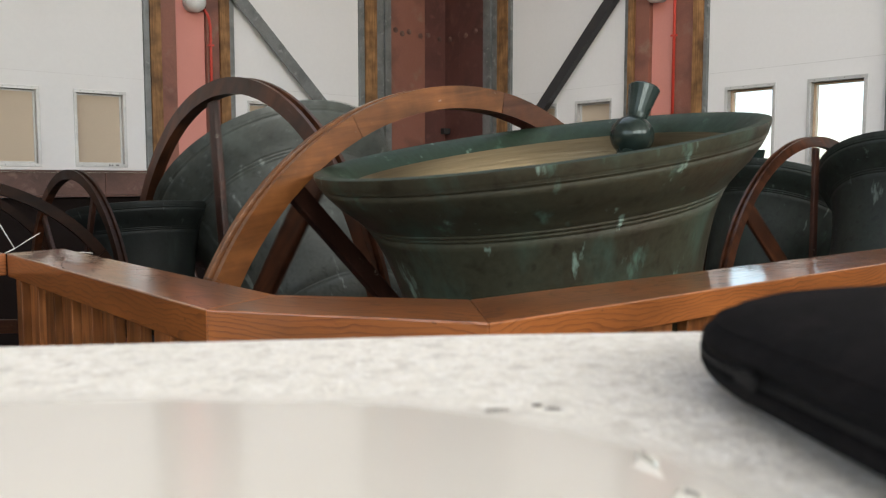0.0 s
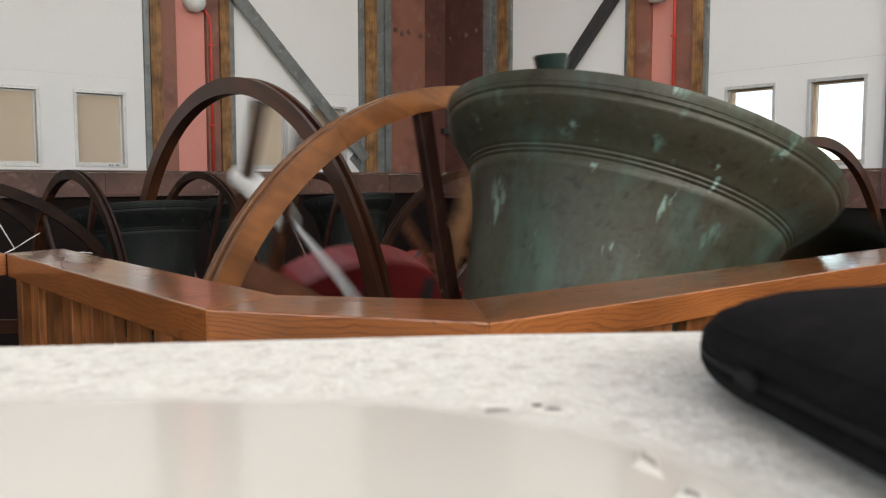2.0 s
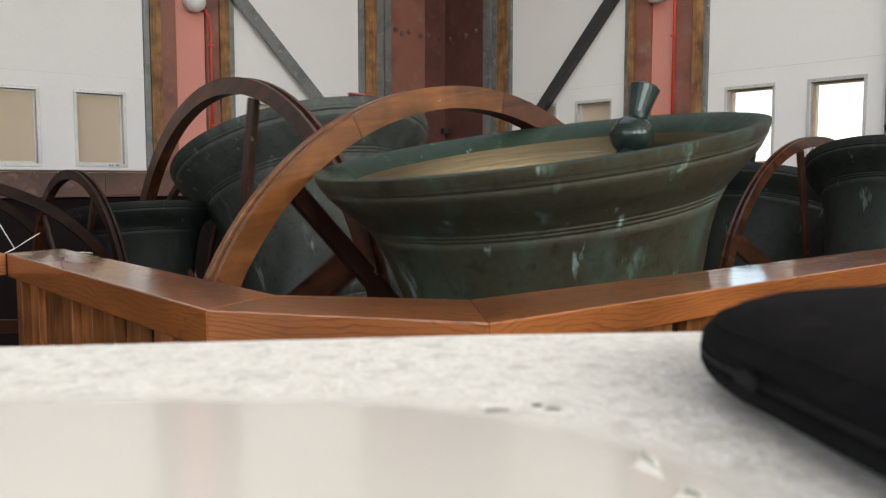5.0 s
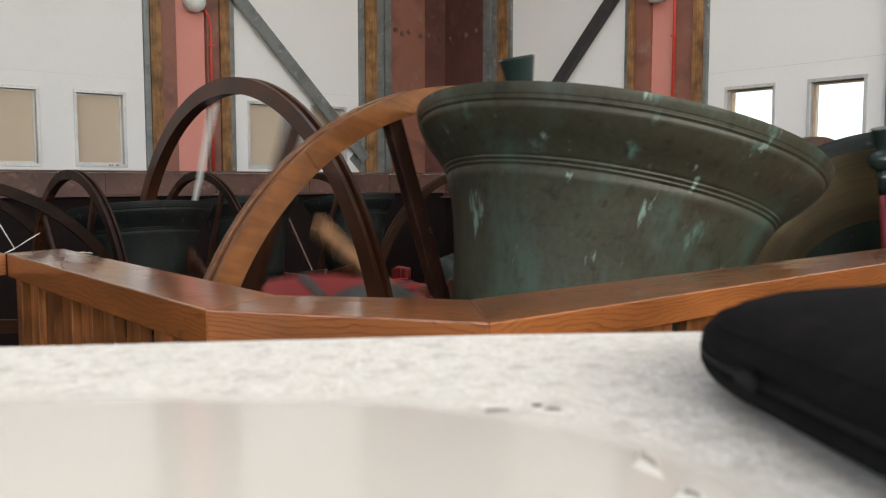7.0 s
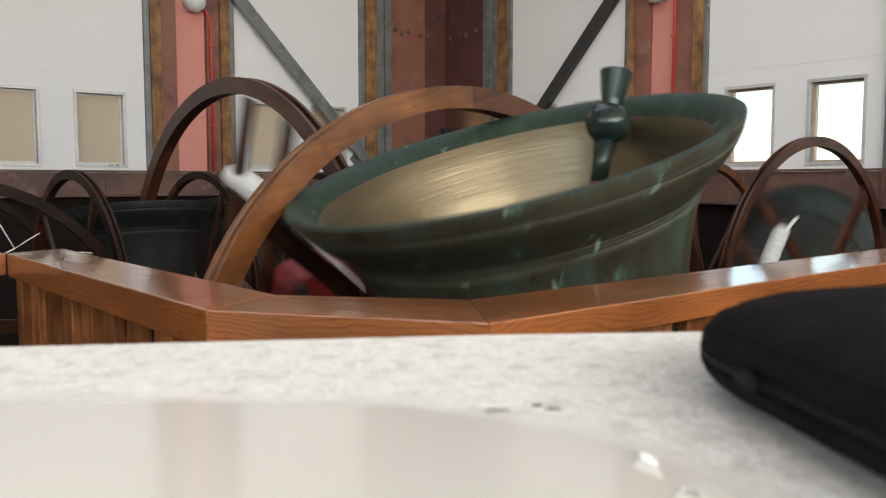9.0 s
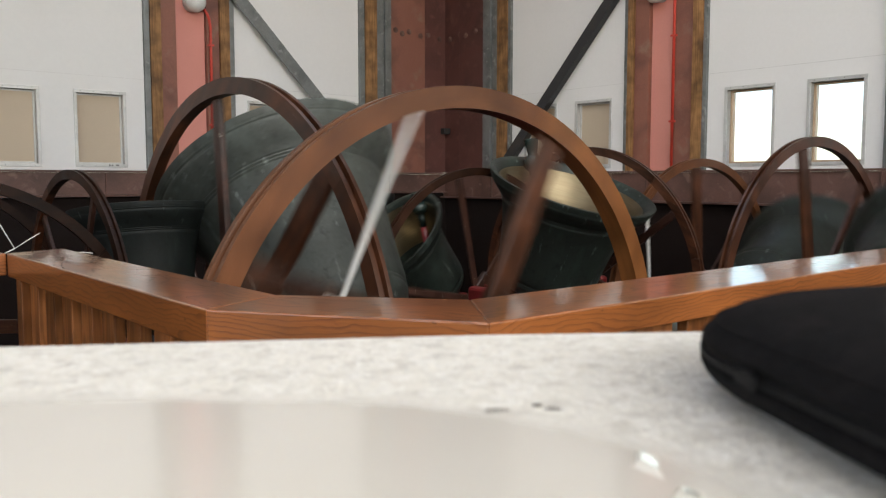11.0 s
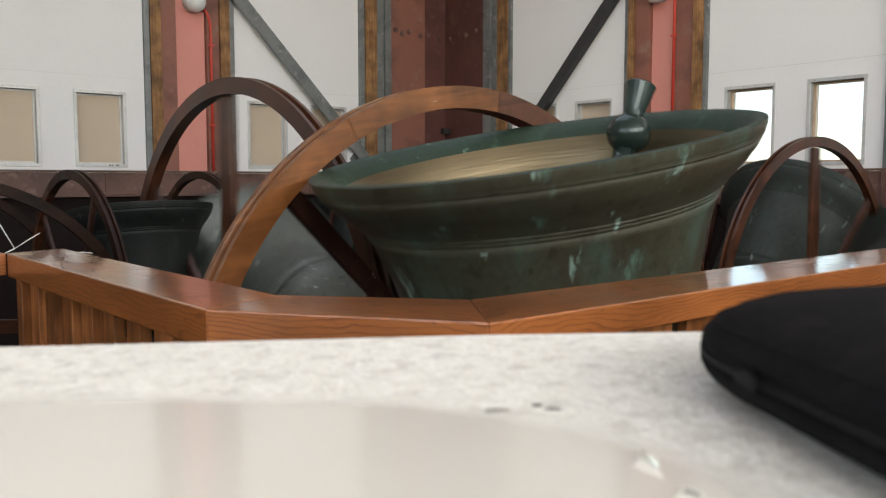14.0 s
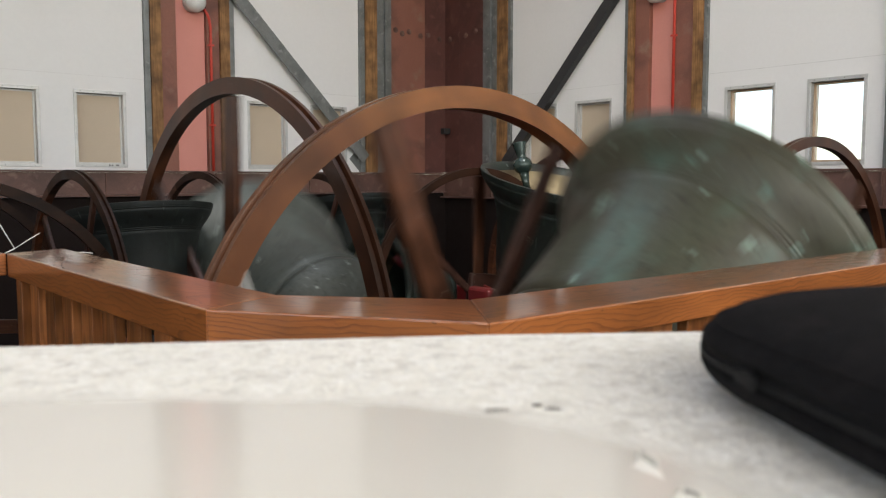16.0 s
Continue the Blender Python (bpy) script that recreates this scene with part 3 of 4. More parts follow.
def swing(t):
    """The bells' turn in degrees from mouth up: one whole pull takes 4.8 s, and the bell turns full circle there and back."""
    return -float(np.interp(t % 4.8, SWING_T, SWING_A))


SWING_T = [0.0, 0.1, 0.2, 0.3, 0.4, 0.5, 0.6, 0.7, 0.8, 0.9, 1.0, 1.1, 1.2, 1.3, 1.4, 1.5, 1.6, 1.7, 1.8, 1.9, 2.0, 2.2, 2.35,
           2.5, 2.6, 2.7, 2.8, 2.9, 3.0, 3.1, 3.2, 3.3, 3.4, 3.5, 3.6, 3.7, 3.8, 3.9, 4.0, 4.1, 4.2, 4.4, 4.6, 4.8]
SWING_A = [8, 8.5, 10, 13.5, 18.5, 25, 34.2, 46, 62, 83, 112, 147, 185, 220, 250, 275, 297.5, 312.5, 323, 331, 337.5, 345, 347,
           343.5, 339.5, 333.5, 326.5, 317, 301, 280, 255, 222, 186, 150, 118, 89, 65, 47, 35.5, 25.5, 17.8, 9.5, 8, 8]
# the grey-green bell is pulled a little differently: seconds within its own 4.743 s, and degrees
SECOND_T = [0, 0.15, 0.27, 0.47, 0.62, 0.77, 0.97, 1.1, 1.27, 1.37, 1.47, 1.57, 1.67, 1.77, 1.87, 1.97, 2.07, 2.17, 2.27, 2.37, 2.5, 2.6, 2.757,
            2.9, 3.05, 3.2, 3.35, 3.52, 3.6, 3.72, 3.79, 3.9, 4.0, 4.1, 4.2, 4.3, 4.4, 4.5, 4.6, 4.743]
SECOND_A = [41.5, 29, 21, 12.5, 8, 5.5, 5.7, 9.5, 18, 25, 34, 46, 60, 82, 110, 145, 182, 218, 250, 278, 309, 321, 333,
            340, 344.5, 343.5, 340, 333, 325, 310, 300, 277, 251, 217, 181, 146, 115, 88, 65, 41.5]


def second_swing(t):
    return -float(np.interp(t % 4.743, SECOND_T, SECOND_A))


def strike(t):
    """The clapper's lean in degrees, from one side of the mouth to the other."""
    return float(np.interp(t % 4.8, [0, 1.48, 1.72, 3.63, 3.93, 4.8], [31, 31, -28, -28, 31, 31]))


OUTER = [(0.676, 0.894), (0.6745, 0.882), (0.668, 0.866), (0.666, 0.858), (0.648, 0.828), (0.617, 0.79), (0.582, 0.757), (0.557, 0.731), (0.54, 0.706), (0.522, 0.672), (0.504, 0.625), (0.484, 0.56), (0.463, 0.47), (0.446, 0.37),
         (0.431, 0.27), (0.419, 0.18), (0.405, 0.12), (0.395, 0.095), (0.372, 0.06), (0.33, 0.02), (0.26, -0.01), (0.17, -0.03), (0.12, -0.05), (0.0, -0.05)]
BEADS = (0.859, 0.847, 0.724, 0.712, 0.70, 0.135, 0.12)
LIPIN = [(0.676, 0.894), (0.655, 0.897), (0.628, 0.884), (0.604, 0.862), (0.588, 0.842)]
INNER = [(0.588, 0.842), (0.565, 0.80), (0.54, 0.74), (0.50, 0.65), (0.46, 0.53), (0.436, 0.42)]
CROWN = [(0.436, 0.42), (0.426, 0.38), (0.402, 0.24), (0.385, 0.14), (0.35, 0.08), (0.27, 0.04), (0.0, 0.03)]


def beaded(profile):
    """The profile with the thin moulded lines that run round the bell."""
    zs = [z for r, z in profile][::-1]
    rs = [r for r, z in profile][::-1]
    out = list(profile)
    for b in BEADS:
        for dz, dr in ((-0.0045, 0.0), (-0.002, -0.0035), (0.002, -0.0035), (0.0045, 0.0)):
            out.append((float(np.interp(b + dz, zs, rs)) + dr, b + dz))
    return sorted(out, key=lambda p: (-p[1], -p[0]))


def finer(profile, step=0.03):
    out = [profile[0]]
    for a, b in zip(profile, profile[1:]):
        n = max(1, round(math.hypot(b[0] - a[0], b[1] - a[1]) / step))
        out += [(a[0] + (b[0] - a[0]) * k / n, a[1] + (b[1] - a[1]) * k / n) for k in range(1, n + 1)]
    return out


def scaled(profile, k, wide=1.0, tall=1.0):
    return [(r * k * wide, z * k * tall) for r, z in profile]


def spoke(bm_x0, bm_x1, w, p, q):
    """A flat bar in the wheel's plane from p to q (y, z)."""
    a, b = Vector((0, *p)), Vector((0, *q))
    d = (b - a).normalized()
    side = Vector((1, 0, 0)).cross(d)
    m = Matrix((Vector((1, 0, 0)), side, d)).transposed().to_4x4()
    m.translation = a
    return cuboid(bm_x0, bm_x1, -w / 2, w / 2, 0, (b - a).length, 0.006, m)


BELLS = []


def bell(place, along, k, label, body, rim_up, rim_down, beats, mirrored, turning=True, rest=0.0, wide=1.0, tall=1.0, gap=0.449, flight=None, axle=AXLE, reach=1.0, inside=None, tied=False, rim=(0.05, 0.062)):
    """A bell hung for full-circle ringing with its headstock, wheel, stay and clapper. place: the wheel's centre in plan."""
    yaw = math.degrees(math.atan2(along.y, along.x))
    c = Vector((place[0], place[1], axle)) + along * gap * k
    base = Matrix.Translation(c) @ pose(0, 0, 0, 0, 0, yaw)
    ob = thing("swinging_bell", base, label, "bell", "bells of the ring")
    part("bell_body", lathe(scaled(finer(beaded(OUTER)), k, wide, tall), 96), body, ob, smooth=True)
    part("lip", lathe(scaled(finer(LIPIN), k, wide, tall), 96), M_LIP if body == M_BELL else body, ob, "verdigris-green sounding lip", True)
    part("bell_interior", lathe(scaled(finer(INNER), k, wide, tall), 96), inside or M_GOLD, ob, "dull brown bell-metal inside" if inside else "brushed golden bell-metal inside", True)
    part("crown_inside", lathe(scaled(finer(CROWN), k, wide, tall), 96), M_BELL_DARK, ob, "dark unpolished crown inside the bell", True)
    # headstock and gudgeons
    arch = [(-0.50, -0.052), (-0.50, -0.20), (-0.42, -0.21)] + [(0.40 * math.sin(a), -0.22 - 0.22 * math.cos(a) ** 0.8) for a in np.linspace(-1.45, 1.45, 13)] + [(0.42, -0.21), (0.53, -0.20), (0.53, -0.052)]
    bm = prism([(x * k, z * k) for x, z in arch], -0.085 * k, 0.085 * k, 0.01)
    bmesh.ops.rotate(bm, matrix=Matrix.Rotation(radians(90), 3, "X"), verts=bm.verts)
    h = part("headstock", bm, M_REDP, ob, "red painted cast headstock")
    for x in (-0.32, 0.0, 0.32):
        part("strap", cuboid((x - 0.03) * k, (x + 0.03) * k, -0.092 * k, 0.092 * k, (-0.44 if x == 0 else -0.34) * k, -0.045 * k, 0.004), M_BLACK, h, "black iron strap")
    for x0, x1 in ((-0.66, -0.505), (0.535, 0.66)):
        part("gudgeon", tube([(x0 * k, 0, 0), (x1 * k, 0, 0)], 0.035 * k, 16), M_GREY, h)
    for x0, x1 in ((-0.515, -0.50), (0.53, 0.545)):
        part("gudgeon_plate", cuboid(x0 * k, x1 * k, -0.08 * k, 0.08 * k, -0.25 * k, 0.06 * k, 0.003), M_REDP, h)
    # stay
    part("stay", cuboid(0.445 * k, 0.525 * k, -0.03 * k, 0.03 * k, -1.115 * k, -0.06 * k, 0.01), M_STAY if tied else M_SPOKE, ob, "plain ash stay" if tied else "dark timber stay")
    # wheel
    w = new("wheel")
    w.parent = ob
    tagged(w, "bell wheel with mahogany felloes and a rope groove")
    R, x1 = 1.1 * k, -gap * k
    x1 -= (0.085 - rim[0]) / 2 * k
    x0 = x1 - rim[0] * k
    n = 10
    for i in range(n):
        a0, a1 = 2 * math.pi * (i - 0.5) / n + 0.0012, 2 * math.pi * (i + 0.5) / n - 0.0012
        # rim_up on the top felloe and two beside it, dark on the two opposite
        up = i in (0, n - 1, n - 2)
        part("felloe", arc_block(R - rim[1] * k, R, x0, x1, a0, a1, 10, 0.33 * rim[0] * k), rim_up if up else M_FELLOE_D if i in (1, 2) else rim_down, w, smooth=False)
    xs0, xs1 = x0 + 0.235 * rim[0] * k, x1 - 0.235 * rim[0] * k
    rr = R - 0.07 * k
    for a in (-34, 34):
        s, co = math.sin(radians(a)), math.cos(radians(a))
        part("spoke", spoke(xs0, xs1, 0.06 * k, (0.10 * k * s, 0.10 * k * co), (rr * s, rr * co)), M_SPOKE, w)
    for a in (-84, 84):
        s, co = math.sin(radians(a)), math.cos(radians(a))
        part("spoke", spoke(xs0, xs1, 0.11 * k, (0.10 * k * s, 0.10 * k * co), (rr * s, rr * co)), M_FELLOE_D, w)
    for y in (-0.16, 0.16):
        part("spoke", spoke(xs0, xs1, 0.075 * k, (y * k, 0.10 * k), (y * k, -rr * 0.985)), M_FELLOE_D, w)
    part("hub_board", cuboid(xs0 - 0.012 * k, xs1 + 0.012 * k, -0.22 * k, 0.22 * k, -0.32 * k, 0.11 * k, 0.01), M_SPOKE, w)
    # rope tied off across the spokes
    if tied:
        hand = mirrored
        start = -0.3 if tied == "wrap" else -0.84
        rope = part("rope", tube([((xs1 + 0.015 * k), start * k * hand, -0.59 * k), ((xs1 + 0.03 * k), (start * 0.46 - 0.094) * k * hand, -0.64 * k), ((xs1 + 0.03 * k), -0.12 * k * hand, -0.675 * k)], 0.011 * k, 8), M_WROPE, ob, "white bell rope tied off on the spokes", True)
        bm = bmesh.new()
        for j in range(9):
            y = (-0.13 + 0.045 * j) * k * hand
            bmesh.ops.transform(b2 := lathe([(0.016 * k, -0.018 * k), (0.044 * k, -0.02 * k), (0.054 * k, 0.0), (0.044 * k, 0.02 * k), (0.016 * k, 0.018 * k)], 12), matrix=Matrix.Translation((xs1 + 0.01 * k, y, -0.685 * k)) @ pose(0, 0, 0, 90 + 5 * (-1) ** j, 6 * (-1) ** j), verts=b2.verts)
            tmp = bpy.data.meshes.new("turn")
            b2.to_mesh(tmp)
            b2.free()
            bm.from_mesh(tmp)
            bpy.data.meshes.remove(tmp)
        part("rope_wrap", bm, M_WROPE, rope, "white turns of rope round the spokes", True)
    # clapper
    cl = new("clapper")
    cl.parent = ob
    tagged(cl, "iron clapper with a green ball and a red shaft")
    cl.location = (0, 0, 0.05 * k)
    cl.scale = (1, 1, reach)
    part("shaft", lathe(scaled([(0, 0.0), (0.032, 0.0), (0.026, 0.3), (0.028, 0.73), (0, 0.73)], k), 16), M_CLAPRED, cl, smooth=True)
    part("neck", lathe(scaled([(0, 0.73), (0.0285, 0.73), (0.03, 0.80), (0.04, 0.88), (0, 0.88)], k), 20), M_CLAP, cl, smooth=True)
    part("ball", lathe(scaled([(0, 0.87)] + [(0.074 * math.cos(a) + 0.001, 0.93 + 0.07 * math.sin(a)) for a in np.linspace(-1.3, 1.3, 12)] + [(0, 1.0)], k), 28), M_CLAP, cl, smooth=True)
    part("flight", lathe(scaled([(0, 0.985), (0.034, 0.985), (0.036, 1.01), (0.055, 1.105), (0.051, 1.11), (0, 1.11)], k), 20), flight or M_CLAP, cl)
    BELLS.append((ob, cl, c, yaw, beats, mirrored, turning, rest))
    # the frame that carries it
    fr = thing("bell_trestle", base, "red painted steel trestle carrying a bell", "trestle", "bell trestles")
    for x in (-0.62, 0.62):
        part("bearing", cuboid((x - 0.045) * k, (x + 0.045) * k, -0.11 * k, 0.11 * k, -0.07 * k, 0.07 * k, 0.02), M_REDP, fr, "red cast bearing housing")
        drop = PIT - axle
        for sgn in (-1, 1):
            part("leg", spoke((x - 0.035) * k, (x + 0.035) * k, 0.08 * k, (sgn * 0.06 * k, -0.055 * k), (sgn * 0.42 * k, drop + 0.1)), M_REDP, fr)
        part("sill", cuboid((x - 0.06) * k, (x + 0.06) * k, -1.0 * k, 1.0 * k, drop, drop + 0.1, 0.008), M_REDP, fr)
    return ob


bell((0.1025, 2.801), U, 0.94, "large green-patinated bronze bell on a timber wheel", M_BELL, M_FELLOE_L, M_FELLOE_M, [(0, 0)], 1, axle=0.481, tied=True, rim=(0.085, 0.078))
bell((-0.954, 3.882), V, 1.184, "grey-green bronze bell on a dark timber wheel", M_BELL_GREY, M_FELLOE_D, M_FELLOE_D, [(0, -0.9), (0.5, -0.35), (0.9, 0.05), (1.5, 0.73), (2.0, 1.2), (2.47, 1.6), (2.76, 1.77), (3.0, 2.08), (3.2, 2.5), (3.5, 2.72), (3.8, 3.03), (4.22, 3.36)], -1,
     wide=0.88, tall=0.995, gap=0.484, flight=M_CLAPRED, axle=0.366, reach=0.93, tied=True)
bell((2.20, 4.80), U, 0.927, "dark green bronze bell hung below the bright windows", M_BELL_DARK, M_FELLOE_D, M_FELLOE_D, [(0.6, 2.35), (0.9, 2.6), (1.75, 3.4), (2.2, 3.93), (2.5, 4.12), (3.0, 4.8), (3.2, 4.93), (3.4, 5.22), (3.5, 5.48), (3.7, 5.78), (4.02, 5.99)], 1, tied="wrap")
# this wheel's rim is paler: light from above is put into its colour
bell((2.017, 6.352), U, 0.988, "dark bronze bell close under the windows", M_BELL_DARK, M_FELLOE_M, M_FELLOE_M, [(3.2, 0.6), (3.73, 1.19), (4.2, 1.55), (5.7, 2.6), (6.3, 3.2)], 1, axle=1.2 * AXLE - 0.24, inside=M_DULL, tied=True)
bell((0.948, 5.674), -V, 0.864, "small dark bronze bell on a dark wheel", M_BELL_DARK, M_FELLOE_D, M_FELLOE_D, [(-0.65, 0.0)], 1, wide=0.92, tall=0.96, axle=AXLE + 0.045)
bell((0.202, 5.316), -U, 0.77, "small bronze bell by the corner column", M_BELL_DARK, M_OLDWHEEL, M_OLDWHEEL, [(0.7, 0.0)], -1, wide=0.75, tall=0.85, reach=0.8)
bell((-1.774, 4.026), V, 0.744, "small dark bronze bell resting mouth upwards", M_BELL_SHADED, M_OLDWHEEL, M_OLDWHEEL, [(0, 0)], 1, False, -8, wide=0.72, tall=0.94, reach=0.7)
bell((-1.576, 5.461), V, 0.75, "small dark bronze bell resting mouth upwards", M_BELL_SHADED, M_OLDWHEEL, M_OLDWHEEL, [(0, 0)], 1, False, -8, wide=0.72, tall=0.94, reach=0.7)
bell((-0.95, 6.3), V, 0.75, "small dark bronze bell resting mouth upwards", M_BELL_SHADED, M_OLDWHEEL, M_OLDWHEEL, [(0, 0)], 1, False, -8, wide=0.72, tall=0.94, reach=0.7)
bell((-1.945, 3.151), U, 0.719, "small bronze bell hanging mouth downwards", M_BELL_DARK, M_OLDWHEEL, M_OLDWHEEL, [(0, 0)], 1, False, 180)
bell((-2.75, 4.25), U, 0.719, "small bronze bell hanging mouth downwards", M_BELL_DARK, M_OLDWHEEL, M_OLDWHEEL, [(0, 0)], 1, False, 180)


def slack_rope(points):
    bm = tube(points, 0.0025, 8)
    ob = new("bell_rope", mesh(bm, "bell_rope", M_WROPE, True))
    return tagged(ob, "thin white bell rope tied to a resting wheel", "rope", "slack bell ropes")


slack_rope([(-1.80, 3.272, 1.10), (-1.772, 3.296, 1.024), (-1.734, 3.328, 0.926), (-1.691, 3.364, 0.961), (-1.66, 3.39, 0.985)])
slack_rope([(-1.763, 3.304, 0.908), (-1.734, 3.328, 0.926)])
slack_rope([(-1.66, 3.39, 0.885), (-1.606, 3.435, 0.894), (-1.53, 3.499, 0.896), (-1.50, 3.52, 0.89)])


# ---- gallery rail ----
RAILZ = 1.0


def gallery_rail():
    ob = thing("gallery_rail", Matrix.Identity(4), "varnished pine gallery railing with a wide top board", "railing")
    near = [Vector((-0.369, 1.273, 0)), Vector((0.065, 1.15, 0))]
    far = [Vector((-0.292, 1.439, 0)), Vector((0.046, 1.383, 0))]
    l_n, l_f = near[0] - U * 1.30, far[0] - U * 1.30
    r_n, r_f = near[1] + V * 3.0, far[1] + V * 3.0
    for quad, thick in (((l_n, near[0], far[0], l_f), 0.065), ((near[0], near[1], far[1], far[0]), 0.062), ((near[1], r_n, r_f, far[1]), 0.0505)):
        o, x = quad[0], (quad[1] - quad[0]).normalized()
        m = axes(o, x, UP.cross(x))
        mi = m.inverted()
        flat = [(mi @ p).xy for p in quad]
        part("top_board", prism([tuple(p) for p in flat], RAILZ - thick, RAILZ, 0.003), M_RAIL, ob, m=m)
        ln = (quad[1] - quad[0]).length
        pitch, wide = (0.157, 0.11) if thick < 0.06 else (0.15, 0.078)
        for k in range(int((ln - 0.06) / pitch)):
            x0 = 0.075 + k * pitch
            part("slat", cuboid(x0, x0 + wide, 0.038, 0.062, 0.08, RAILZ - thick - 0.0005, 0.003), M_SLAT, ob, m=m)
        part("bottom_rail", cuboid(0, ln, 0.02, 0.09, 0.02, 0.0795, 0.004), M_RAIL, ob, m=m)
    end = near[0] - U * 1.30
    m = axes(end, U, UP.cross(U))
    part("post", cuboid(0.0, 0.055, 0.02, 0.085, 0.0, RAILZ - 0.0625, 0.004), M_SLAT, ob, m=m)
    turn = near[0] - U * 1.30 - V * 0.0
    m2 = axes(turn, -V, UP.cross(-V))
    part("top_board", prism([(0.001, 0.0), (2.2, 0.0), (2.2, -0.17), (0.001, -0.17)][::-1], RAILZ - 0.062, RAILZ, 0.005), M_RAIL, ob, m=m2)
    return ob


gallery_rail()
structure("gallery_floor", prism([(-6, -1.5), (4.5, -5.0), (2.6, 3.2), (0.05, 1.25), (-0.35, 1.36), (-2.6, 3.9)], -0.15, 0.0), M_DARK, label="dark gallery floor behind the railing", category="floor")


# ---- the ledge that carries the camera, and what lies on it ----
LEDGE = EYE - 0.08


def ledge_material():
    """Rough white render, worn smooth and glossy towards the front."""
    m = mat("rough_white_render", (0.88, 0.865, 0.81), 0.9, spots=[((0.70, 0.68, 0.63), 0.48, 0.70, 75.0), ((0.93, 0.92, 0.88), 0.5, 0.62, 170.0), ((0.72, 0.70, 0.65), 0.6, 0.78, 16.0)], scale=170, bump=0.3, fine=420, rand=0)
    n, l = m.node_tree.nodes, m.node_tree.links
    b = n["Principled BSDF"]

    def calc(op, x, y):
        q = n.new("ShaderNodeMath")
        q.operation = op
        for i, v in enumerate((x, y)):
            if isinstance(v, (int, float)):
                q.inputs[i].default_value = v
            else:
                l.new(v, q.inputs[i])
        return q.outputs[0]

    tc, xyz = n.new("ShaderNodeTexCoord"), n.new("ShaderNodeSeparateXYZ")
    l.new(tc.outputs["Object"], xyz.inputs[0])
    x = calc("MAXIMUM", calc("ADD", xyz.outputs[0], 0.055), 0.0)
    y = calc("MAXIMUM", calc("ADD", xyz.outputs[1], -0.15), 0.0)
    d = calc("SQRT", calc("ADD", calc("MULTIPLY", x, x), calc("MULTIPLY", y, y)), 0)
    ns = n.new("ShaderNodeTexNoise")
    ns.inputs["Scale"].default_value, ns.inputs["Detail"].default_value = 45, 4
    l.new(tc.outputs["Object"], ns.inputs["Vector"])
    worn = n.new("ShaderNodeMapRange")
    worn.interpolation_type = "SMOOTHSTEP"
    worn.inputs["From Min"].default_value, worn.inputs["From Max"].default_value = 0.168, 0.142
    l.new(calc("ADD", d, calc("MULTIPLY", ns.outputs[0], 0.012)), worn.inputs[0])
    w = worn.outputs[0]
    col = n.new("ShaderNodeMix")
    col.data_type = "RGBA"
    l.new(w, col.inputs[0])
    l.new(b.inputs["Base Color"].links[0].from_socket, col.inputs[6])
    col.inputs[7].default_value = (0.83, 0.805, 0.745, 1)
    l.new(col.outputs[2], b.inputs["Base Color"])
    old = b.inputs["Roughness"].links[0].from_socket
    rough = n.new("ShaderNodeMix")
    l.new(w, rough.inputs[0])
    l.new(old, rough.inputs[2])
    rough.inputs[3].default_value = 0.12
    l.new(rough.outputs[0], b.inputs["Roughness"])
    l.new(calc("MULTIPLY", w, 0.4), b.inputs["Coat Weight"])
    bump = b.inputs["Normal"].links[0].from_node
    l.new(calc("MULTIPLY", calc("SUBTRACT", 1.0, w), 0.3), bump.inputs["Strength"])
    return m


M_LEDGE = ledge_material()
M_GLOSS = mat("glossy_white_facet", (0.84, 0.815, 0.75), 0.13, bump=0.0, coat=1.0, rand=0, grain_w=0.0)
M_FACET_EDGE = mat("white_facet_edge", (0.84, 0.815, 0.755), 0.95, bump=0.0, rand=0, grain_w=0.0, spec=0.1)
M_CLOTH = mat("black_nylon", (0.008, 0.008, 0.009), 0.85, spots=[((0.013, 0.012, 0.013), 0.5, 0.7, 40.0)], scale=200, bump=0.3, fine=900, spec=0.08)
M_TOOTH = mat("black_zip", (0.009, 0.0095, 0.0105), 0.6, bump=0.05, spec=0.12)
M_LINT = mat("grey_lint", (0.30, 0.285, 0.26), 0.9, bump=0.3)


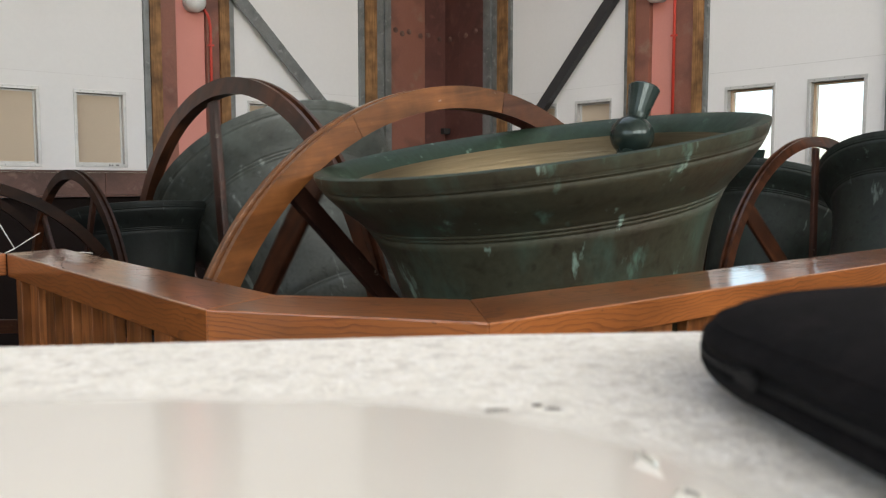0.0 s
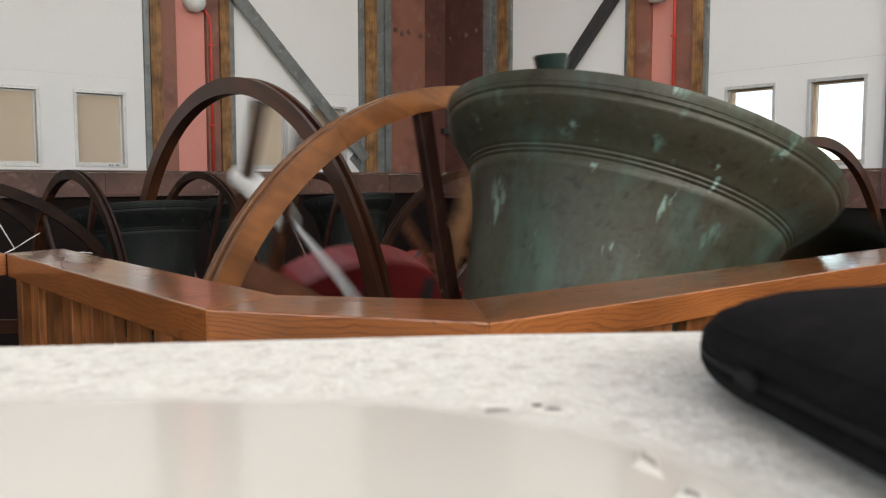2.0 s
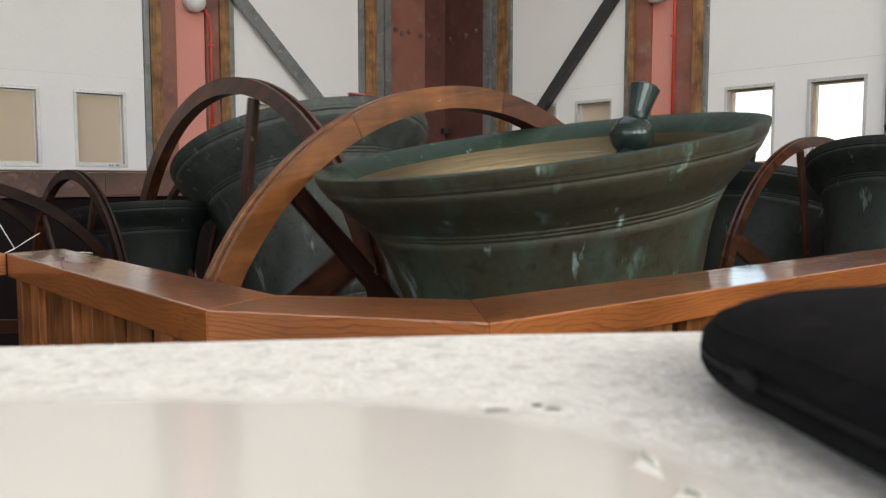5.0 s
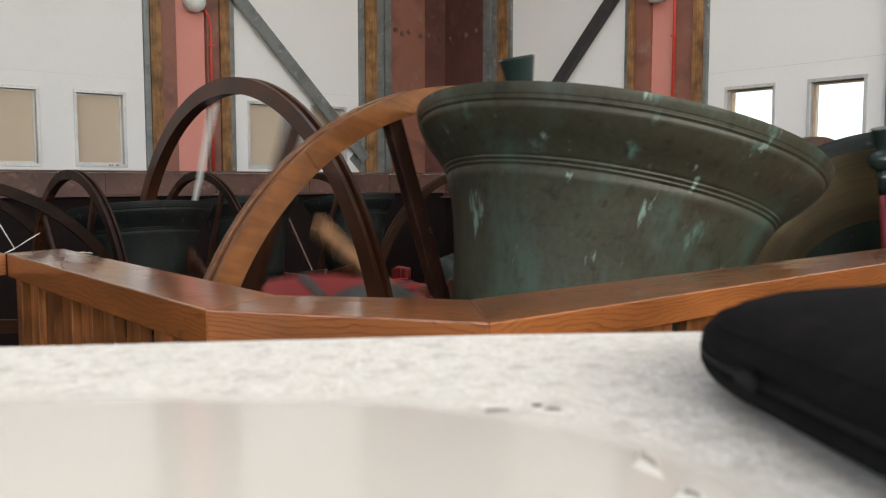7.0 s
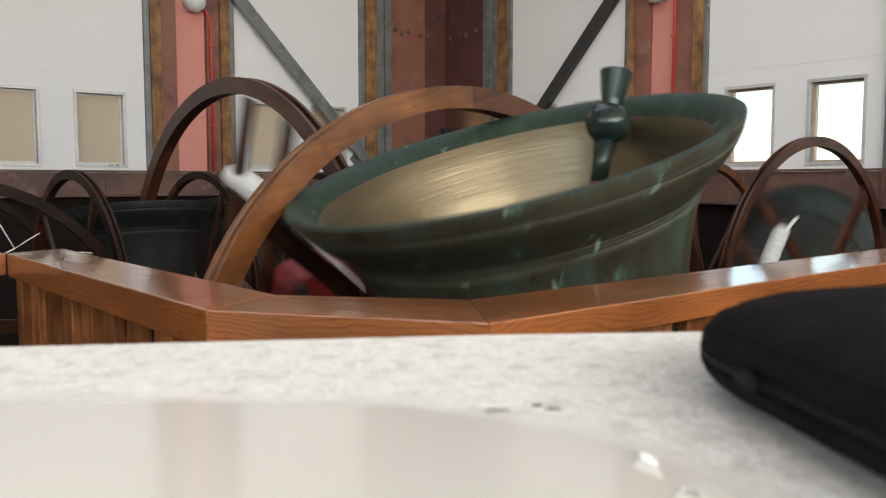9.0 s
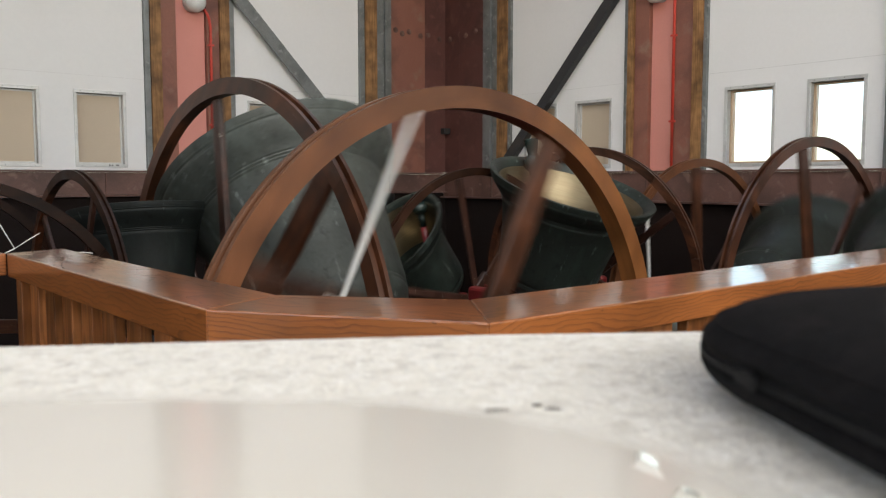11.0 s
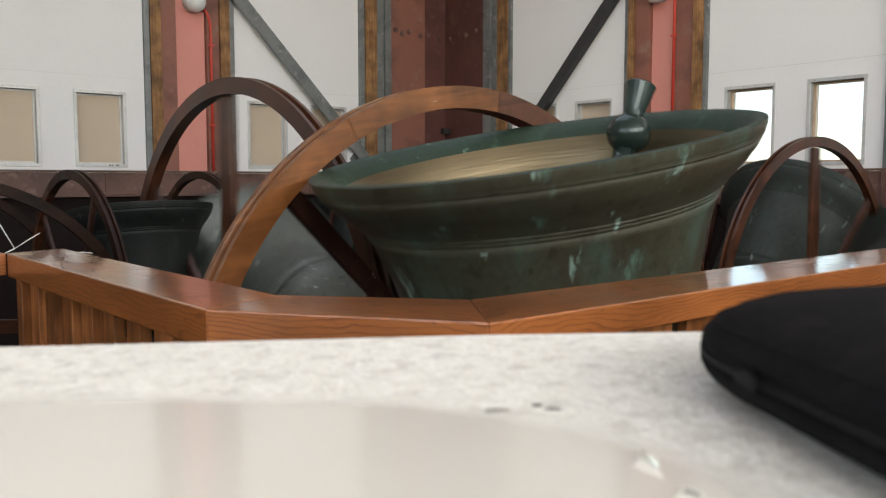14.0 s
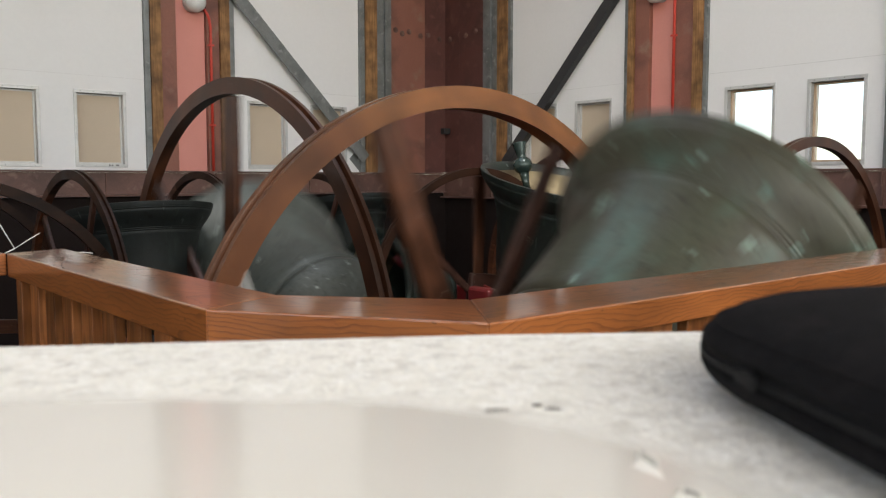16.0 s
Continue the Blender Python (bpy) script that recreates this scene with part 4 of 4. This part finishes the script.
def ledge():
    ob = thing("ledge", Matrix.Translation((0, 0, 0)), "white ledge, rough at the back and worn smooth in front", "ledge")
    part("slab", prism([(-1.2, -0.5), (1.2, -0.5), (1.2, 0.54), (0.239, 0.441), (0.03, 0.425), (-0.214, 0.393), (-1.2, 0.285)], LEDGE - 0.05, LEDGE, 0.004), M_LEDGE, ob)
    part("plinth", prism([(-1.1, -0.45), (1.1, -0.45), (1.1, 0.45), (0.2, 0.40), (-0.2, 0.35), (-1.1, 0.25)], 0.0, LEDGE - 0.051), M_WHITE, ob)
    # two small glossy facets, added and tilted to shape a window's glint on the ledge
    for (x, y), (a, b), nrm in (((0.0585, 0.2290), (0.0025, 0.0085), (0.289, 0.038, 0.957)), ((0.0633, 0.2038), (0.0026, 0.0055), (0.161, 0.093, 0.983))):
        bm = bmesh.new()
        rim = [(x - a, y - 0.2 * b), (x + 0.2 * a, y - b), (x + a, y + 0.2 * b), (x - 0.1 * a, y + b)]
        tops = [-(nrm[0] * (px - x) + nrm[1] * (py - y)) / nrm[2] for px, py in rim]
        up = [bm.verts.new((px, py, LEDGE + 0.0002 + t - min(tops))) for (px, py), t in zip(rim, tops)]
        bm.faces.new(up)
        facet = part("paint_flake", bm, M_GLOSS, ob)
        bm = bmesh.new()
        top = [bm.verts.new(v.co) for v in facet.data.vertices]
        foot = [bm.verts.new((x + (px - x) * 2.4, y + (py - y) * 1.8, LEDGE - 0.0004)) for px, py in rim]
        for k in range(4):
            bm.faces.new((foot[k], foot[(k + 1) % 4], top[(k + 1) % 4], top[k]))
        bm.faces.new(foot[::-1])
        part("flake_edge", bm, M_FACET_EDGE, ob)


def lump(name, x, y, length, width, turn, seed):
    rnd = random.Random(seed)
    bm = bmesh.new()
    bmesh.ops.create_icosphere(bm, subdivisions=2, radius=1.0)
    for v in bm.verts:
        f = 1 + 0.35 * (rnd.random() - 0.5) * 2
        v.co = Vector((v.co.x * length * f, v.co.y * width * f, max(v.co.z, -0.2) * 0.0009))
    ob = new(name, mesh(bm, name, M_LINT, True))
    ob.matrix_world = Matrix.Translation((x, y, LEDGE + 0.0002)) @ pose(0, 0, 0, 0, 0, turn)
    return tagged(ob, "small grey fleck of dirt on the white ledge", "dirt fleck", "flecks on the ledge")


def rounded(x0, x1, y0, y1, r, inset, n=10):
    x0, x1, y0, y1, r = x0 + inset, x1 - inset, y0 + inset, y1 - inset, max(r - inset, 0.004)
    pts = []
    for cx, cy, a0 in ((x1 - r, y1 - r, 0), (x0 + r, y1 - r, 90), (x0 + r, y0 + r, 180), (x1 - r, y0 + r, 270)):
        pts += [(cx + r * math.cos(radians(a0 + 90 * k / n)), cy + r * math.sin(radians(a0 + 90 * k / n))) for k in range(n + 1)]
    return pts


def pouch():
    m = Matrix.Translation((0.0838, 0.360, LEDGE + 0.0005)) @ pose(0, 0, 0, 0, 0, 7.5)
    ob = thing("zip_pouch", m, "black padded nylon pouch with a zip, lying on the ledge", "pouch")
    size = (0.0, 0.2, -0.27, 0.0, 0.085)

    def loft(levels):
        bm = bmesh.new()
        rings = [[bm.verts.new((x, y, z)) for x, y in rounded(*size, i)] for z, i in levels]
        for a, b in zip(rings, rings[1:]):
            for k in range(len(a)):
                j = (k + 1) % len(a)
                bm.faces.new((a[k], a[j], b[j], b[k]))
        bm.faces.new(rings[0][::-1])
        bm.faces.new(rings[-1])
        return bm

    part("lower_shell", loft([(0.0, 0.022), (0.001, 0.016), (0.004, 0.008), (0.008, 0.003), (0.0125, 0.0005), (0.0145, 0.003)]), M_CLOTH, ob, smooth=True)
    part("zip_tape", loft([(0.014, 0.0022), (0.0165, 0.0018), (0.019, 0.0022)]), M_TOOTH, ob, "ribbed black zip tape")
    part("upper_shell", loft([(0.0185, 0.003), (0.0195, 0.0008), (0.0225, 0.0012), (0.0262, 0.005), (0.0305, 0.012), (0.0338, 0.022), (0.0364, 0.036), (0.0382, 0.055), (0.0390, 0.075)]), M_CLOTH, ob, smooth=True)
    part("piping", tube([(x, y, 0.0268) for x, y in rounded(*size, 0.006)] + [(*rounded(*size, 0.006)[0], 0.0268)], 0.0008, 8), M_CLOTH, ob, smooth=True)
    tape = [c for c in ob.children if c.name.startswith("zip_tape")][0]
    tooth = mesh(cuboid(-0.0007, 0.0007, -0.0009, 0.0009, -0.0012, 0.0012, 0.0002), "tooth", M_TOOTH)
    left = [(-0.0012 + 0.0024, -0.087 - 0.0022 * k, 180) for k in range(55)]
    arc = [(0.085 + 0.0838 * math.cos(radians(a)), -0.085 + 0.0838 * math.sin(radians(a)), a) for a in np.arange(92, 180, 1.5)]
    for x, y, a in arc + left:
        t = new("tooth", tooth)
        t.parent = tape
        t.matrix_local = Matrix.Translation((x, y, 0.0165)) @ pose(0, 0, 0, 0, 0, a)
    part("slider", cuboid(-0.0022, 0.003, -0.105, -0.097, 0.0145, 0.019, 0.0008), M_TOOTH, ob, "black zip slider")
    part("pull_tab", cuboid(-0.0034, -0.0022, -0.112, -0.106, 0.0145, 0.019, 0.0006), M_TOOTH, ob)
    return ob


ledge()
lump("dirt_fleck", 0.018, 0.281, 0.0045, 0.0016, 10, 1)
lump("dirt_fleck", 0.0335, 0.288, 0.002, 0.0016, 0, 2)
lump("dirt_fleck", 0.0385, 0.283, 0.0028, 0.0012, -8, 3)
pouch()


def phase(t, beats):
    """Where a bell is in its pull; beats: pairs of a time and the phase it then has."""
    ts, ps = [b[0] for b in beats], [b[1] for b in beats]
    n = math.floor((t - ts[0]) / 4.8)
    return float(np.interp(t - 4.8 * n, ts + [ts[0] + 4.8], ps + [ps[0] + 4.8]))


def lag(t):
    """How far the large bell falls behind its even beat."""
    return float(np.interp(t, [0, 12.5, 13.0, 13.5, 14.0, 14.3, 16], [0, 0, 0.01, 0.025, 0.04, 0, 0]))


def motions():
    times = [k * 0.1 for k in range(161)]
    for ob, cl, c, yaw, beats, mirrored, turning, rest in BELLS:
        base = Matrix.Translation(c) @ pose(0, 0, 0, 0, 0, yaw)
        pace = 1.012 if ob == BELLS[1][0] else 1.0
        late = 1.0 if ob == BELLS[0][0] else 0.0
        if not turning:
            ob.matrix_world = base @ pose(0, 0, 0, rest)
            cl.rotation_euler = (radians(12), 0, 0) if abs(rest) < 90 else (0, 0, 0)
            continue
        if ob == BELLS[1][0]:
            turns = [second_swing(t) for t in times]
        else:
            turns = [swing(phase(t * pace - late * lag(t), beats)) - late * float(np.interp(t, [0, 0.1, 0.2], [2, 0.5, 0])) for t in times]
        walk(ob, [(t, base @ pose(0, 0, 0, -mirrored * a)) for t, a in zip(times, turns)])
        walk(cl, [(t, Matrix.Translation(cl.location) @ pose(0, 0, 0, -mirrored * strike(phase(t * pace - late * lag(t), beats)))) for t in times])


motions()
